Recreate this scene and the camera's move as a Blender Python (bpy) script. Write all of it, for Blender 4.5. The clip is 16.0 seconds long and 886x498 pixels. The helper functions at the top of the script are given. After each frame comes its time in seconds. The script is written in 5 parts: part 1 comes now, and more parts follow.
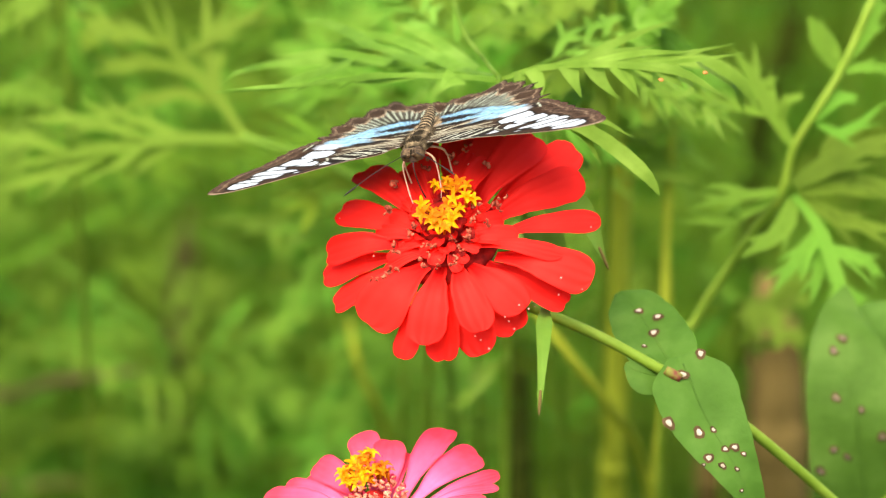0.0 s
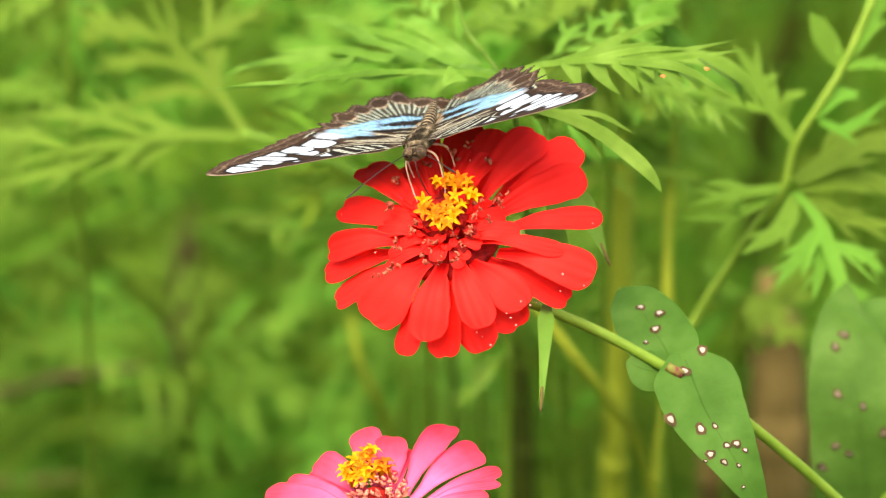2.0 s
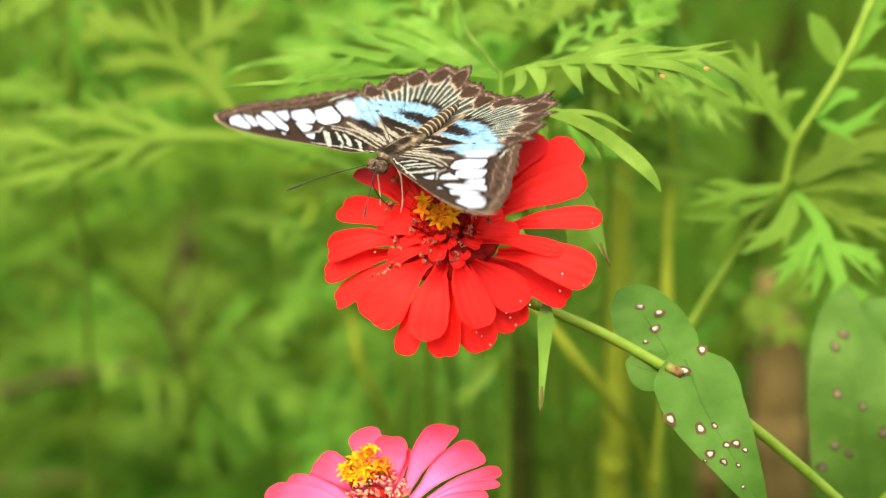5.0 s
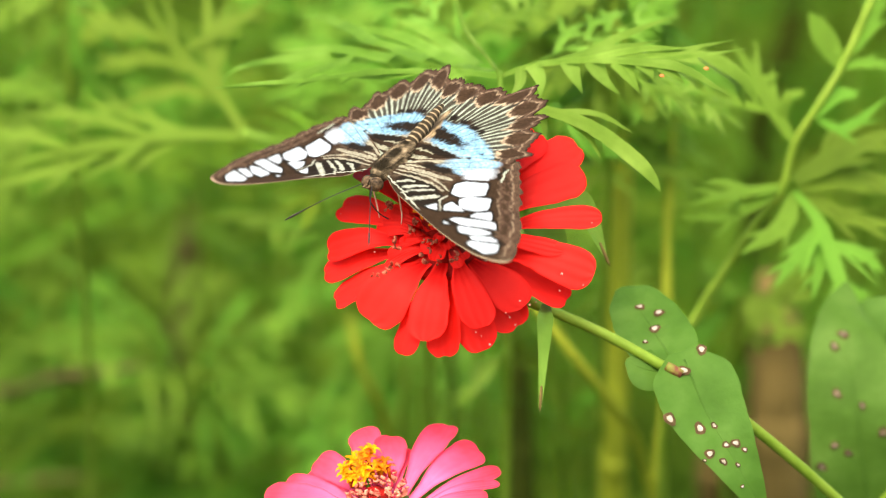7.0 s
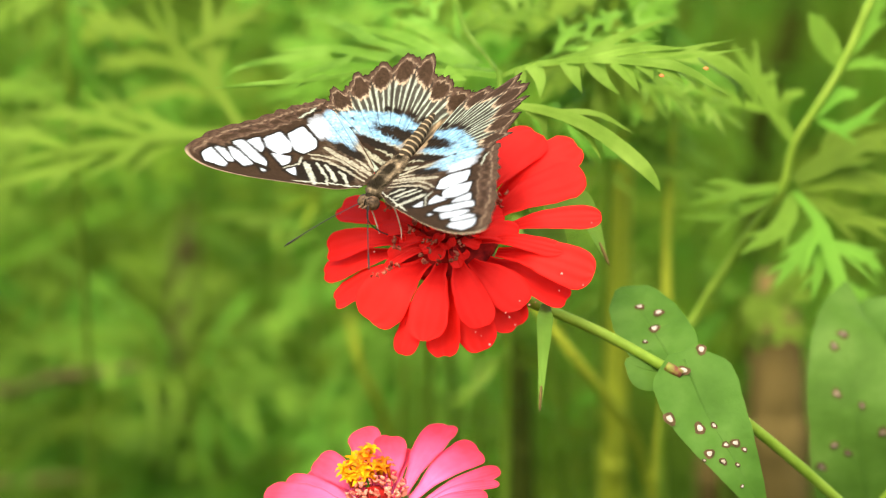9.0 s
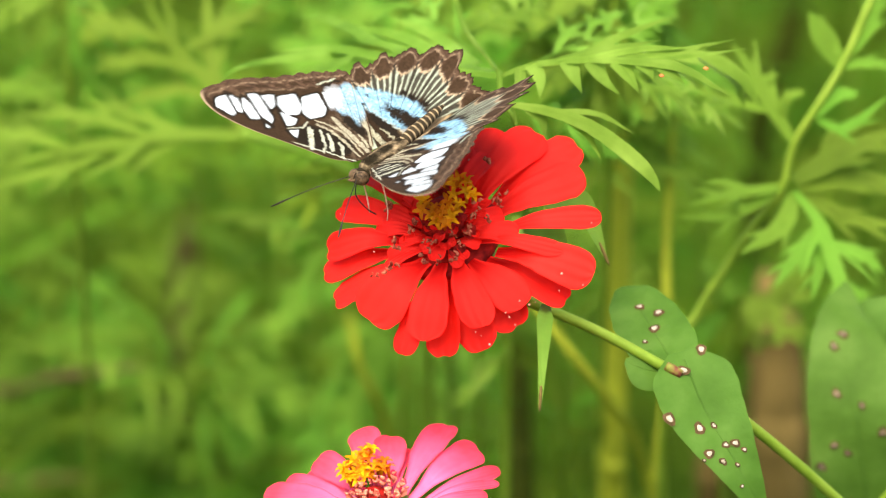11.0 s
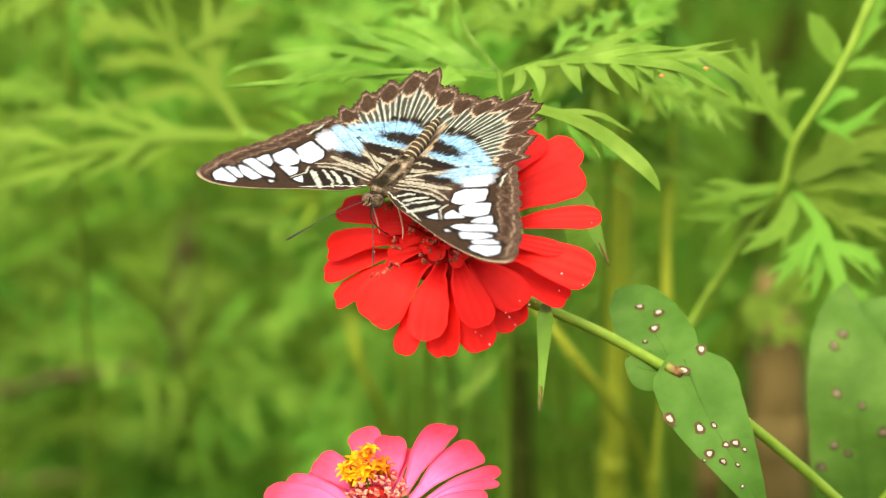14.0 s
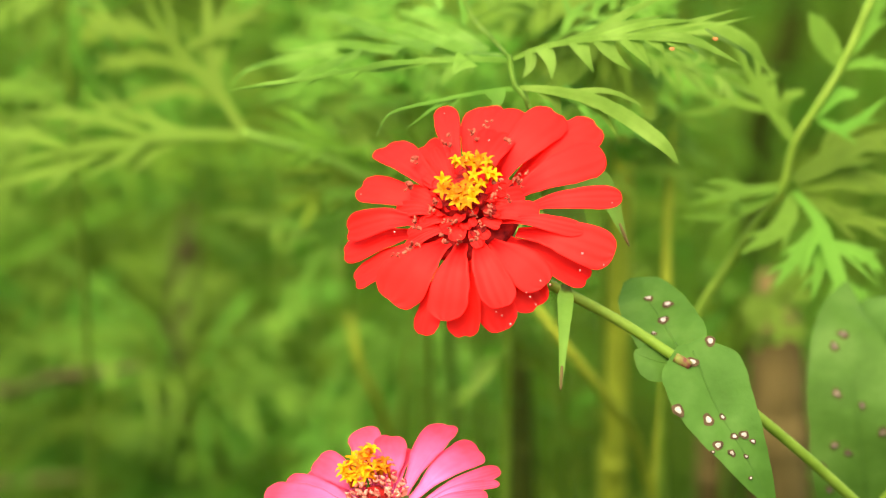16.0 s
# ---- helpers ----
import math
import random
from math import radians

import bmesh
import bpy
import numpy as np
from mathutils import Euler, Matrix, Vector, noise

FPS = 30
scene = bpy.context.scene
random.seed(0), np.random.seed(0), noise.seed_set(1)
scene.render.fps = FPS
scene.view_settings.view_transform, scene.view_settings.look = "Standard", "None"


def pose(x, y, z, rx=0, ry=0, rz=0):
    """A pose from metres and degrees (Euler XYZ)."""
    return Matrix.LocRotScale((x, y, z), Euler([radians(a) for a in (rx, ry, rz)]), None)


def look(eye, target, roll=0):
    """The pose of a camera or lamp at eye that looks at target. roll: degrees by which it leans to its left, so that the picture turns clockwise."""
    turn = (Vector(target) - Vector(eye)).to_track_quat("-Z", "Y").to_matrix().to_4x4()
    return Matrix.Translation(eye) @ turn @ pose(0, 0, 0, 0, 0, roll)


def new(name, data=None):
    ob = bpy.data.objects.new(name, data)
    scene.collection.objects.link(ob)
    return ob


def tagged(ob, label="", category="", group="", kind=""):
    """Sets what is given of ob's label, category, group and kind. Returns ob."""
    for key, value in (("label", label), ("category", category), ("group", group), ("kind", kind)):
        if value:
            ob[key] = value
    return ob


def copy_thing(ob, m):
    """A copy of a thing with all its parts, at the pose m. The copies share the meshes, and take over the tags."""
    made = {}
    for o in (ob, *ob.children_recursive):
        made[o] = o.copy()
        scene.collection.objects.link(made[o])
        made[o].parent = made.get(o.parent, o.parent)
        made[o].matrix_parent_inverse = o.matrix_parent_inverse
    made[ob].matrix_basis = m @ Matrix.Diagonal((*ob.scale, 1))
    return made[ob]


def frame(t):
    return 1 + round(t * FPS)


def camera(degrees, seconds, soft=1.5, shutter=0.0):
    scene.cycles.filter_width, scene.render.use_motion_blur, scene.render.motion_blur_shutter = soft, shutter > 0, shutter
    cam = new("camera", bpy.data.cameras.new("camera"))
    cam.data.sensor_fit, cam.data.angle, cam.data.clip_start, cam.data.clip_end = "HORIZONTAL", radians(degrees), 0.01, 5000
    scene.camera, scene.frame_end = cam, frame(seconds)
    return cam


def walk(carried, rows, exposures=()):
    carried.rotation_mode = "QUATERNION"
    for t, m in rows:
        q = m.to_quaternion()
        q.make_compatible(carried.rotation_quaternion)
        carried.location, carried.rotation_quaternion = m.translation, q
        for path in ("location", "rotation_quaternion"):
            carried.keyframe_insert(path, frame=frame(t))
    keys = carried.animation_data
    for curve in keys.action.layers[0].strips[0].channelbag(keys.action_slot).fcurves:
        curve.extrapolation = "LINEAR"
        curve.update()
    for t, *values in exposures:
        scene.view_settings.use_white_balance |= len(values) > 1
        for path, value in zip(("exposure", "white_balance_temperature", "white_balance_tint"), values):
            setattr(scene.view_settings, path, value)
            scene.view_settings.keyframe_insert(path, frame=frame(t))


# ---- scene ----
FOV, FAR, TILT, HEIGHT = 12.0, 1.0656, 14.0, 0.62
cam = camera(FOV, 16.0, soft=1.1, shutter=0.55)

# view axes: right, up, away
RIGHT = Vector((1, 0, 0))
UP = Vector((0, math.sin(radians(TILT)), math.cos(radians(TILT))))
AWAY = Vector((0, math.cos(radians(TILT)), -math.sin(radians(TILT))))
MIDDLE = Vector((0, 0, HEIGHT))
EYE = MIDDLE - AWAY * FAR


def at(u, v, d=0.0):
    """A place u cm right and v cm above the middle, d cm behind the red flower's plane, seen in line with those marks."""
    k = (FAR + d / 100) / FAR
    return EYE + AWAY * (FAR + d / 100) + (RIGHT * u + UP * v) * (k / 100)


def aim(right, up):
    return look(EYE, MIDDLE + RIGHT * (right / 7000) + UP * (up / 7000))


walk(cam, [(0.0, aim(3, 6.5)), (0.2, aim(1.6, 4.8)), (0.5, aim(0.2, 3)), (1.0, aim(0, 1.5)), (1.5, aim(0, 0.3)), (2.0, aim(0, 0)),
           (4.0, aim(0.3, -0.2)), (6.5, aim(1.2, -0.8)), (9.0, aim(1.8, -1)), (11.5, aim(2, -1)), (16.0, aim(1.6, -1))],
     exposures=[(0.0, 1.46, 7400, 12), (16.0, 1.46, 7400, 12)])
cam.data.dof.use_dof = True
cam.data.dof.focus_distance = FAR - 0.005
cam.data.dof.aperture_fstop = 11.0

# ---- light: bright overcast day ----
world = bpy.data.worlds.new("overcast_sky")
scene.world = world
world.use_nodes = True
wn = world.node_tree
sky = wn.nodes.new("ShaderNodeTexSky")
sky.sky_type = "NISHITA"
sky.sun_disc = False
sky.sun_elevation, sky.sun_rotation = radians(58), radians(200)
sky.dust_density = 4.0
wn.nodes["Background"].inputs["Strength"].default_value = 0.15
wn.links.new(sky.outputs["Color"], wn.nodes["Background"].inputs["Color"])
sun = new("sun", bpy.data.lights.new("sun", "SUN"))
sun.data.energy, sun.data.angle, sun.data.color = 1.75, radians(60), (1.0, 0.94, 0.84)
sun.matrix_basis = look((-0.6, -1.6, 3.2), (0, 0, 0))


# ---- materials ----
def paint(name, colours, scale, rough=0.5, bump=0.0, thin=0.0, island=0.0, spec=0.3, detail=4.0):
    """Mottled surface: two noise scales between the colours; thin lets light through."""
    m = bpy.data.materials.new(name)
    m.use_nodes = True
    nt = m.node_tree
    bsdf = nt.nodes["Principled BSDF"]
    bsdf.inputs["Roughness"].default_value = rough
    bsdf.inputs["Specular IOR Level"].default_value = spec
    tc = nt.nodes.new("ShaderNodeTexCoord")
    n1 = nt.nodes.new("ShaderNodeTexNoise")
    n1.inputs["Scale"].default_value, n1.inputs["Detail"].default_value = scale, detail
    nt.links.new(tc.outputs["Object"], n1.inputs["Vector"])
    ramp = nt.nodes.new("ShaderNodeValToRGB")
    el = ramp.color_ramp.elements
    el[0].position, el[1].position = 0.32, 0.68
    el[0].color, el[1].color = (*colours[0], 1), (*colours[-1], 1)
    for i, c in enumerate(colours[1:-1]):
        e = el.new(0.32 + 0.36 * (i + 1) / (len(colours) - 1))
        e.color = (*c, 1)
    nt.links.new(n1.outputs["Fac"], ramp.inputs["Fac"])
    colour = ramp.outputs["Color"]
    if island:
        geo = nt.nodes.new("ShaderNodeNewGeometry")
        info = nt.nodes.new("ShaderNodeObjectInfo")
        add = nt.nodes.new("ShaderNodeMath")
        add.operation = "ADD"
        nt.links.new(geo.outputs["Random Per Island"], add.inputs[0])
        nt.links.new(info.outputs["Random"], add.inputs[1])
        val = nt.nodes.new("ShaderNodeMapRange")
        val.inputs["From Max"].default_value = 2.0
        val.inputs["To Min"].default_value, val.inputs["To Max"].default_value = 1 - island, 1 + island
        nt.links.new(add.outputs[0], val.inputs["Value"])
        hsv = nt.nodes.new("ShaderNodeHueSaturation")
        tone = nt.nodes.new("ShaderNodeMapRange")
        tone.inputs["To Min"].default_value, tone.inputs["To Max"].default_value = 0.5 - 0.06 * island, 0.5 + 0.11 * island
        nt.links.new(info.outputs["Random"], tone.inputs["Value"])
        nt.links.new(tone.outputs["Result"], hsv.inputs["Hue"])
        nt.links.new(val.outputs["Result"], hsv.inputs["Value"])
        nt.links.new(colour, hsv.inputs["Color"])
        colour = hsv.outputs["Color"]
    nt.links.new(colour, bsdf.inputs["Base Color"])
    if bump:
        n2 = nt.nodes.new("ShaderNodeTexNoise")
        n2.inputs["Scale"].default_value, n2.inputs["Detail"].default_value = scale * 7, 3
        nt.links.new(tc.outputs["Object"], n2.inputs["Vector"])
        b = nt.nodes.new("ShaderNodeBump")
        b.inputs["Strength"].default_value, b.inputs["Distance"].default_value = bump, 0.0006
        nt.links.new(n2.outputs["Fac"], b.inputs["Height"])
        nt.links.new(b.outputs["Normal"], bsdf.inputs["Normal"])
    if thin:
        tr = nt.nodes.new("ShaderNodeBsdfTranslucent")
        nt.links.new(colour, tr.inputs["Color"])
        mix = nt.nodes.new("ShaderNodeMixShader")
        mix.inputs[0].default_value = thin
        nt.links.new(bsdf.outputs[0], mix.inputs[1])
        nt.links.new(tr.outputs[0], mix.inputs[2])
        nt.links.new(mix.outputs[0], nt.nodes["Material Output"].inputs["Surface"])
    return m


M_YELLOW = paint("yellow_floret", [(0.58, 0.135, 0.003), (0.72, 0.22, 0.008)], 300, 0.6, 0.3, 0.15, 0.3, 0.1)
M_MAROON = paint("maroon_disc", [(0.13, 0.005, 0.005), (0.46, 0.017, 0.013)], 400, 0.7, 0.4, spec=0.1)
M_WITHER = paint("withered_brown", [(0.22, 0.02, 0.012), (0.58, 0.17, 0.10)], 500, 0.9, 0.4, spec=0.03)
M_STEM = paint("green_stem", [(0.14, 0.25, 0.02), (0.20, 0.32, 0.035)], 120, 0.6, 0.3, spec=0.2)
M_STALK = paint("olive_stalk", [(0.2, 0.25, 0.02), (0.30, 0.36, 0.03)], 60, 0.7, 0.3, spec=0.1)
# brown of the added filler columns and of the dry leaf tips
M_BROWN = paint("dry_stalk", [(0.085, 0.064, 0.020), (0.145, 0.108, 0.036)], 60, 0.9, 0.3, spec=0.05)
M_SHOOT = paint("pale_shoot", [(0.10, 0.215, 0.024), (0.15, 0.28, 0.036)], 60, 0.65, 0.2, spec=0.1)
# olive of an old stalk and of a strip painted in place of shade
M_OLIVE = paint("dark_olive", [(0.035, 0.05, 0.007), (0.065, 0.085, 0.011)], 60, 0.9, 0.3, spec=0.05)
M_DRY = paint("dry_tan", [(0.07, 0.055, 0.02), (0.13, 0.10, 0.04)], 60, 0.9, 0.3, spec=0.05)
M_COSMOS = paint("cosmos_leaf", [(0.105, 0.24, 0.020), (0.155, 0.32, 0.034), (0.225, 0.415, 0.06)], 70, 0.6, 0.35, 0.45, 0.2, 0.15)
M_BRACT = paint("bract_leaf", [(0.10, 0.20, 0.022), (0.145, 0.27, 0.034)], 90, 0.6, 0.3, 0.3, 0.1, 0.12)
M_COSMOS_MID = paint("cosmos_leaf_mid", [(0.14, 0.28, 0.026), (0.20, 0.365, 0.042)], 20, 0.65, 0.0, 0.5, 0.25, 0.12)
M_COSMOS_BACK = paint("cosmos_leaf_deep", [(0.115, 0.235, 0.018), (0.18, 0.33, 0.03)], 9, 0.7, 0.0, 0.5, 0.35, 0.08)
M_BROAD = paint("zinnia_leaf", [(0.054, 0.136, 0.015), (0.070, 0.168, 0.021), (0.100, 0.215, 0.034)], 75, 0.6, 0.4, 0.3, 0.05, 0.12)
M_SOIL = paint("soil", [(0.022, 0.016, 0.006), (0.05, 0.036, 0.013), (0.04, 0.042, 0.009)], 7, 0.95, 0.5, spec=0.05)
M_GRASS = paint("undergrowth", [(0.07, 0.15, 0.012), (0.135, 0.235, 0.02)], 3, 0.7, 0.0, 0.45, 0.4, 0.08)



def petal_paint(name, root, middle, rim, lines=34, relief=0.35):
    """Petal surface: colour shifts from root to rim, fine lengthwise lines, soft translucence."""
    m = bpy.data.materials.new(name)
    m.use_nodes = True
    nt = m.node_tree
    bsdf = nt.nodes["Principled BSDF"]
    bsdf.inputs["Roughness"].default_value, bsdf.inputs["Specular IOR Level"].default_value = 0.6, 0.12
    att = nt.nodes.new("ShaderNodeAttribute")
    att.attribute_name = "along"
    sep = nt.nodes.new("ShaderNodeSeparateColor")
    nt.links.new(att.outputs["Color"], sep.inputs[0])
    tc = nt.nodes.new("ShaderNodeTexCoord")
    n1 = nt.nodes.new("ShaderNodeTexNoise")
    n1.inputs["Scale"].default_value, n1.inputs["Detail"].default_value = 160, 4
    nt.links.new(tc.outputs["Object"], n1.inputs["Vector"])
    add = nt.nodes.new("ShaderNodeMath")
    add.operation = "MULTIPLY_ADD"
    add.inputs[1].default_value, add.inputs[2].default_value = 0.45, -0.22
    nt.links.new(n1.outputs["Fac"], add.inputs[0])
    tot = nt.nodes.new("ShaderNodeMath")
    nt.links.new(add.outputs[0], tot.inputs[0])
    nt.links.new(sep.outputs[0], tot.inputs[1])
    ramp = nt.nodes.new("ShaderNodeValToRGB")
    el = ramp.color_ramp.elements
    el[0].position, el[1].position = 0.15, 0.95
    el[0].color, el[1].color = (*root, 1), (*rim, 1)
    e = el.new(0.55)
    e.color = (*middle, 1)
    nt.links.new(tot.outputs[0], ramp.inputs["Fac"])
    geo = nt.nodes.new("ShaderNodeObjectInfo")
    val = nt.nodes.new("ShaderNodeMapRange")
    val.inputs["To Min"].default_value, val.inputs["To Max"].default_value = 0.88, 1.1
    nt.links.new(geo.outputs["Random"], val.inputs["Value"])
    hsv = nt.nodes.new("ShaderNodeHueSaturation")
    nt.links.new(val.outputs["Result"], hsv.inputs["Value"])
    nt.links.new(ramp.outputs["Color"], hsv.inputs["Color"])
    nt.links.new(hsv.outputs["Color"], bsdf.inputs["Base Color"])
    wave = nt.nodes.new("ShaderNodeMath")
    wave.operation = "MULTIPLY"
    wave.inputs[1].default_value = lines
    nt.links.new(sep.outputs[1], wave.inputs[0])
    sine = nt.nodes.new("ShaderNodeMath")
    sine.operation = "SINE"
    nt.links.new(wave.outputs[0], sine.inputs[0])
    both = nt.nodes.new("ShaderNodeMath")
    nt.links.new(sine.outputs[0], both.inputs[0])
    nt.links.new(n1.outputs["Fac"], both.inputs[1])
    b = nt.nodes.new("ShaderNodeBump")
    b.inputs["Strength"].default_value, b.inputs["Distance"].default_value = relief, 0.00025
    nt.links.new(both.outputs[0], b.inputs["Height"])
    nt.links.new(b.outputs["Normal"], bsdf.inputs["Normal"])
    tr = nt.nodes.new("ShaderNodeBsdfTranslucent")
    nt.links.new(hsv.outputs["Color"], tr.inputs["Color"])
    mix = nt.nodes.new("ShaderNodeMixShader")
    mix.inputs[0].default_value = 0.2
    nt.links.new(bsdf.outputs[0], mix.inputs[1])
    nt.links.new(tr.outputs[0], mix.inputs[2])
    nt.links.new(mix.outputs[0], nt.nodes["Material Output"].inputs["Surface"])
    return m


M_RED = petal_paint("red_petal", (0.58, 0.004, 0.004), (0.88, 0.022, 0.017), (0.84, 0.015, 0.011), 22, 0.3)
M_PINK = petal_paint("pink_petal", (0.82, 0.165, 0.37), (0.83, 0.10, 0.23), (0.78, 0.045, 0.085), 26, 0.2)
# ---- building helpers ----
ORIGIN = {}


def thing(name, place, label, category, group="", kind=""):
    ob = new(name)
    ob.empty_display_size = 0.01
    ob.location = place
    ORIGIN[ob] = Vector(place)
    return tagged(ob, label, category, group, kind)


def part(name, bm, material, parent, label="", pivot=None, smooth=True, mats=()):
    """Links a bmesh given in world coordinates as one mesh under a thing or part."""
    base = ORIGIN[parent]
    here = Vector(pivot) if pivot is not None else base
    me = bpy.data.meshes.new(name)
    bmesh.ops.translate(bm, verts=bm.verts, vec=-here)
    bm.to_mesh(me)
    bm.free()
    for m in (material, *mats):
        me.materials.append(m)
    if smooth:
        me.polygons.foreach_set("use_smooth", [True] * len(me.polygons))
    ob = new(name, me)
    ob.parent = parent
    ob.location = here - base
    ORIGIN[ob] = here
    return tagged(ob, label)


def tube(bm, points, radii, sides=8, cap=True):
    """A round tapered tube along the points."""
    pts = [Vector(p) for p in points]
    rings = []
    side = None
    for i, p in enumerate(pts):
        d = (pts[min(i + 1, len(pts) - 1)] - pts[max(i - 1, 0)]).normalized()
        if side is None:
            side = d.orthogonal().normalized()
        side = (side - d * side.dot(d)).normalized()
        other = d.cross(side)
        r = radii[i] if hasattr(radii, "__len__") else radii
        rings.append([bm.verts.new(p + (side * math.cos(a) + other * math.sin(a)) * r)
                      for a in [2 * math.pi * k / sides for k in range(sides)]])
    for a, b in zip(rings, rings[1:]):
        for k in range(sides):
            bm.faces.new((a[k], a[(k + 1) % sides], b[(k + 1) % sides], b[k]))
    if cap:
        bm.faces.new(rings[0][::-1])
        bm.faces.new(rings[-1])


def bend(points, n):
    """n+1 places on a smooth curve through the points."""
    p = [Vector(q) for q in points]
    p = [2 * p[0] - p[1]] + p + [2 * p[-1] - p[-2]]
    out = []
    for i in range(n + 1):
        s = i / n * (len(p) - 3)
        k = min(int(s), len(p) - 4)
        f = s - k
        a, b, c, d = p[k:k + 4]
        out.append(0.5 * (2 * b + (c - a) * f + (2 * a - 5 * b + 4 * c - d) * f * f + (3 * b - a - 3 * c + d) * f ** 3))
    return out


def blade(bm, path, widths, normal, fold=0.15, cup=0.0, across=1):
    """A leaf or petal strip along the path; widths are half widths; fold lifts its edges; across: strips a side."""
    normal = Vector(normal)
    rows = []
    for i, p in enumerate(path):
        d = (path[min(i + 1, len(path) - 1)] - path[max(i - 1, 0)]).normalized()
        s = d.cross(normal).normalized()
        n = s.cross(d)
        w = widths[i]
        row = []
        for k in range(-across, across + 1):
            f = k / across
            row.append(bm.verts.new(p + s * (w * f) + n * (w * (fold * abs(f) + cup * f * f))))
        rows.append(row)
    for a, b in zip(rows, rows[1:]):
        for k in range(2 * across):
            bm.faces.new((a[k], a[k + 1], b[k + 1], b[k]))


def lance(n, half, peak=0.4, base=0.15):
    """Half widths of a lance-shaped blade."""
    out = []
    for i in range(n + 1):
        s = i / n
        k = s / peak if s < peak else (1 - s) / (1 - peak)
        out.append(half * max(0.02, base * (1 - s) + (1 - base) * math.sin(0.5 * math.pi * max(0, k)) ** 0.9))
    return out


def frond(bm, root, tip, normal, rng, sag=0.1, pairs=4, reach=0.5, half=0.0022, lobes=1, spread=(28, 55)):
    """A feathery cosmos leaf: a midrib with pairs of lobed pointed blades and an end blade."""
    root, tip, normal = Vector(root), Vector(tip), Vector(normal).normalized()
    length = (tip - root).length
    along = (tip - root) / length
    side = along.cross(normal).normalized()
    path = bend([root, root + (tip - root) * 0.5 + normal * sag * length, tip], 12)
    tube(bm, path, [half * 0.32 * (1 - 0.6 * i / 12) for i in range(13)], 5)
    for k in range(pairs):
        s = 0.22 + 0.62 * k / max(1, pairs - 1)
        for sg in (-1, 1):
            p = path[min(12, max(1, int(round((s + rng.uniform(-0.04, 0.04)) * 12))))]
            size = length * reach * (1.05 - 0.55 * s) * rng.uniform(0.75, 1.2)
            lean = radians(rng.uniform(*spread))
            d = (along * math.cos(lean) + side * sg * math.sin(lean) + normal * rng.uniform(-0.2, 0.25)).normalized()
            droop = -normal * size * rng.uniform(0.05, 0.35) + along * size * 0.12
            q = bend([p, p + d * size * 0.5, p + d * size + droop], 6)
            blade(bm, q, lance(6, half * rng.uniform(0.75, 1.15), 0.45, 0.3), normal, 0.2)
            for j in range(lobes):
                f = 2 + j
                for s2 in (-1, 1):
                    if rng.random() < 0.2:
                        continue
                    d2 = (d * 0.8 + d.cross(normal) * s2 * 0.55 + normal * rng.uniform(-0.2, 0.1)).normalized()
                    l2 = size * rng.uniform(0.35, 0.6) * (1 - 0.15 * j)
                    q2 = bend([q[f], q[f] + d2 * l2 * 0.5, q[f] + d2 * l2 - normal * l2 * 0.15], 4)
                    blade(bm, q2, lance(4, half * rng.uniform(0.6, 0.9), 0.45, 0.4), normal, 0.2)
    end = bend([path[10], path[12], tip + along * length * 0.22 - normal * length * 0.06], 6)
    blade(bm, end, lance(6, half * 1.1, 0.4, 0.4), normal, 0.2)


# ---- ground ----
bm = bmesh.new()
grounds = {}
steps = [-60, -20, -8, -3] + [-2 + 0.25 * k for k in range(33)] + [9, 20, 60]
for i, x in enumerate(steps):
    for j, y in enumerate(steps):
        z = 0.012 * noise.noise((x * 1.3, y * 1.3, 0)) + 0.006 * noise.noise((x * 6, y * 6, 3)) if abs(x) < 7 and abs(y) < 7 else 0
        grounds[i, j] = bm.verts.new((x, y, z))
for i in range(len(steps) - 1):
    for j in range(len(steps) - 1):
        bm.faces.new((grounds[i, j], grounds[i + 1, j], grounds[i + 1, j + 1], grounds[i, j + 1]))
me = bpy.data.meshes.new("ground")
bm.to_mesh(me)
bm.free()
me.materials.append(M_SOIL)
ground = tagged(new("ground", me), "dark brown garden soil with patches of weeds", "ground", kind="structure")


# ---- zinnias ----
M_CORAL = paint("coral_bits", [(0.5, 0.09, 0.06), (0.75, 0.30, 0.20)], 500, 0.7, 0.3, spec=0.1)
M_SPECK = paint("pale_speck", [(0.6, 0.18, 0.14), (0.72, 0.34, 0.27)], 900, 0.6)
def spot(x, y, d=0.0):
    """A place by marks, 70 to the centimetre, x to the right and y down from the upper left of the plane of the red flower."""
    return at((x - 784) / 70, (441 - y) / 70, d)


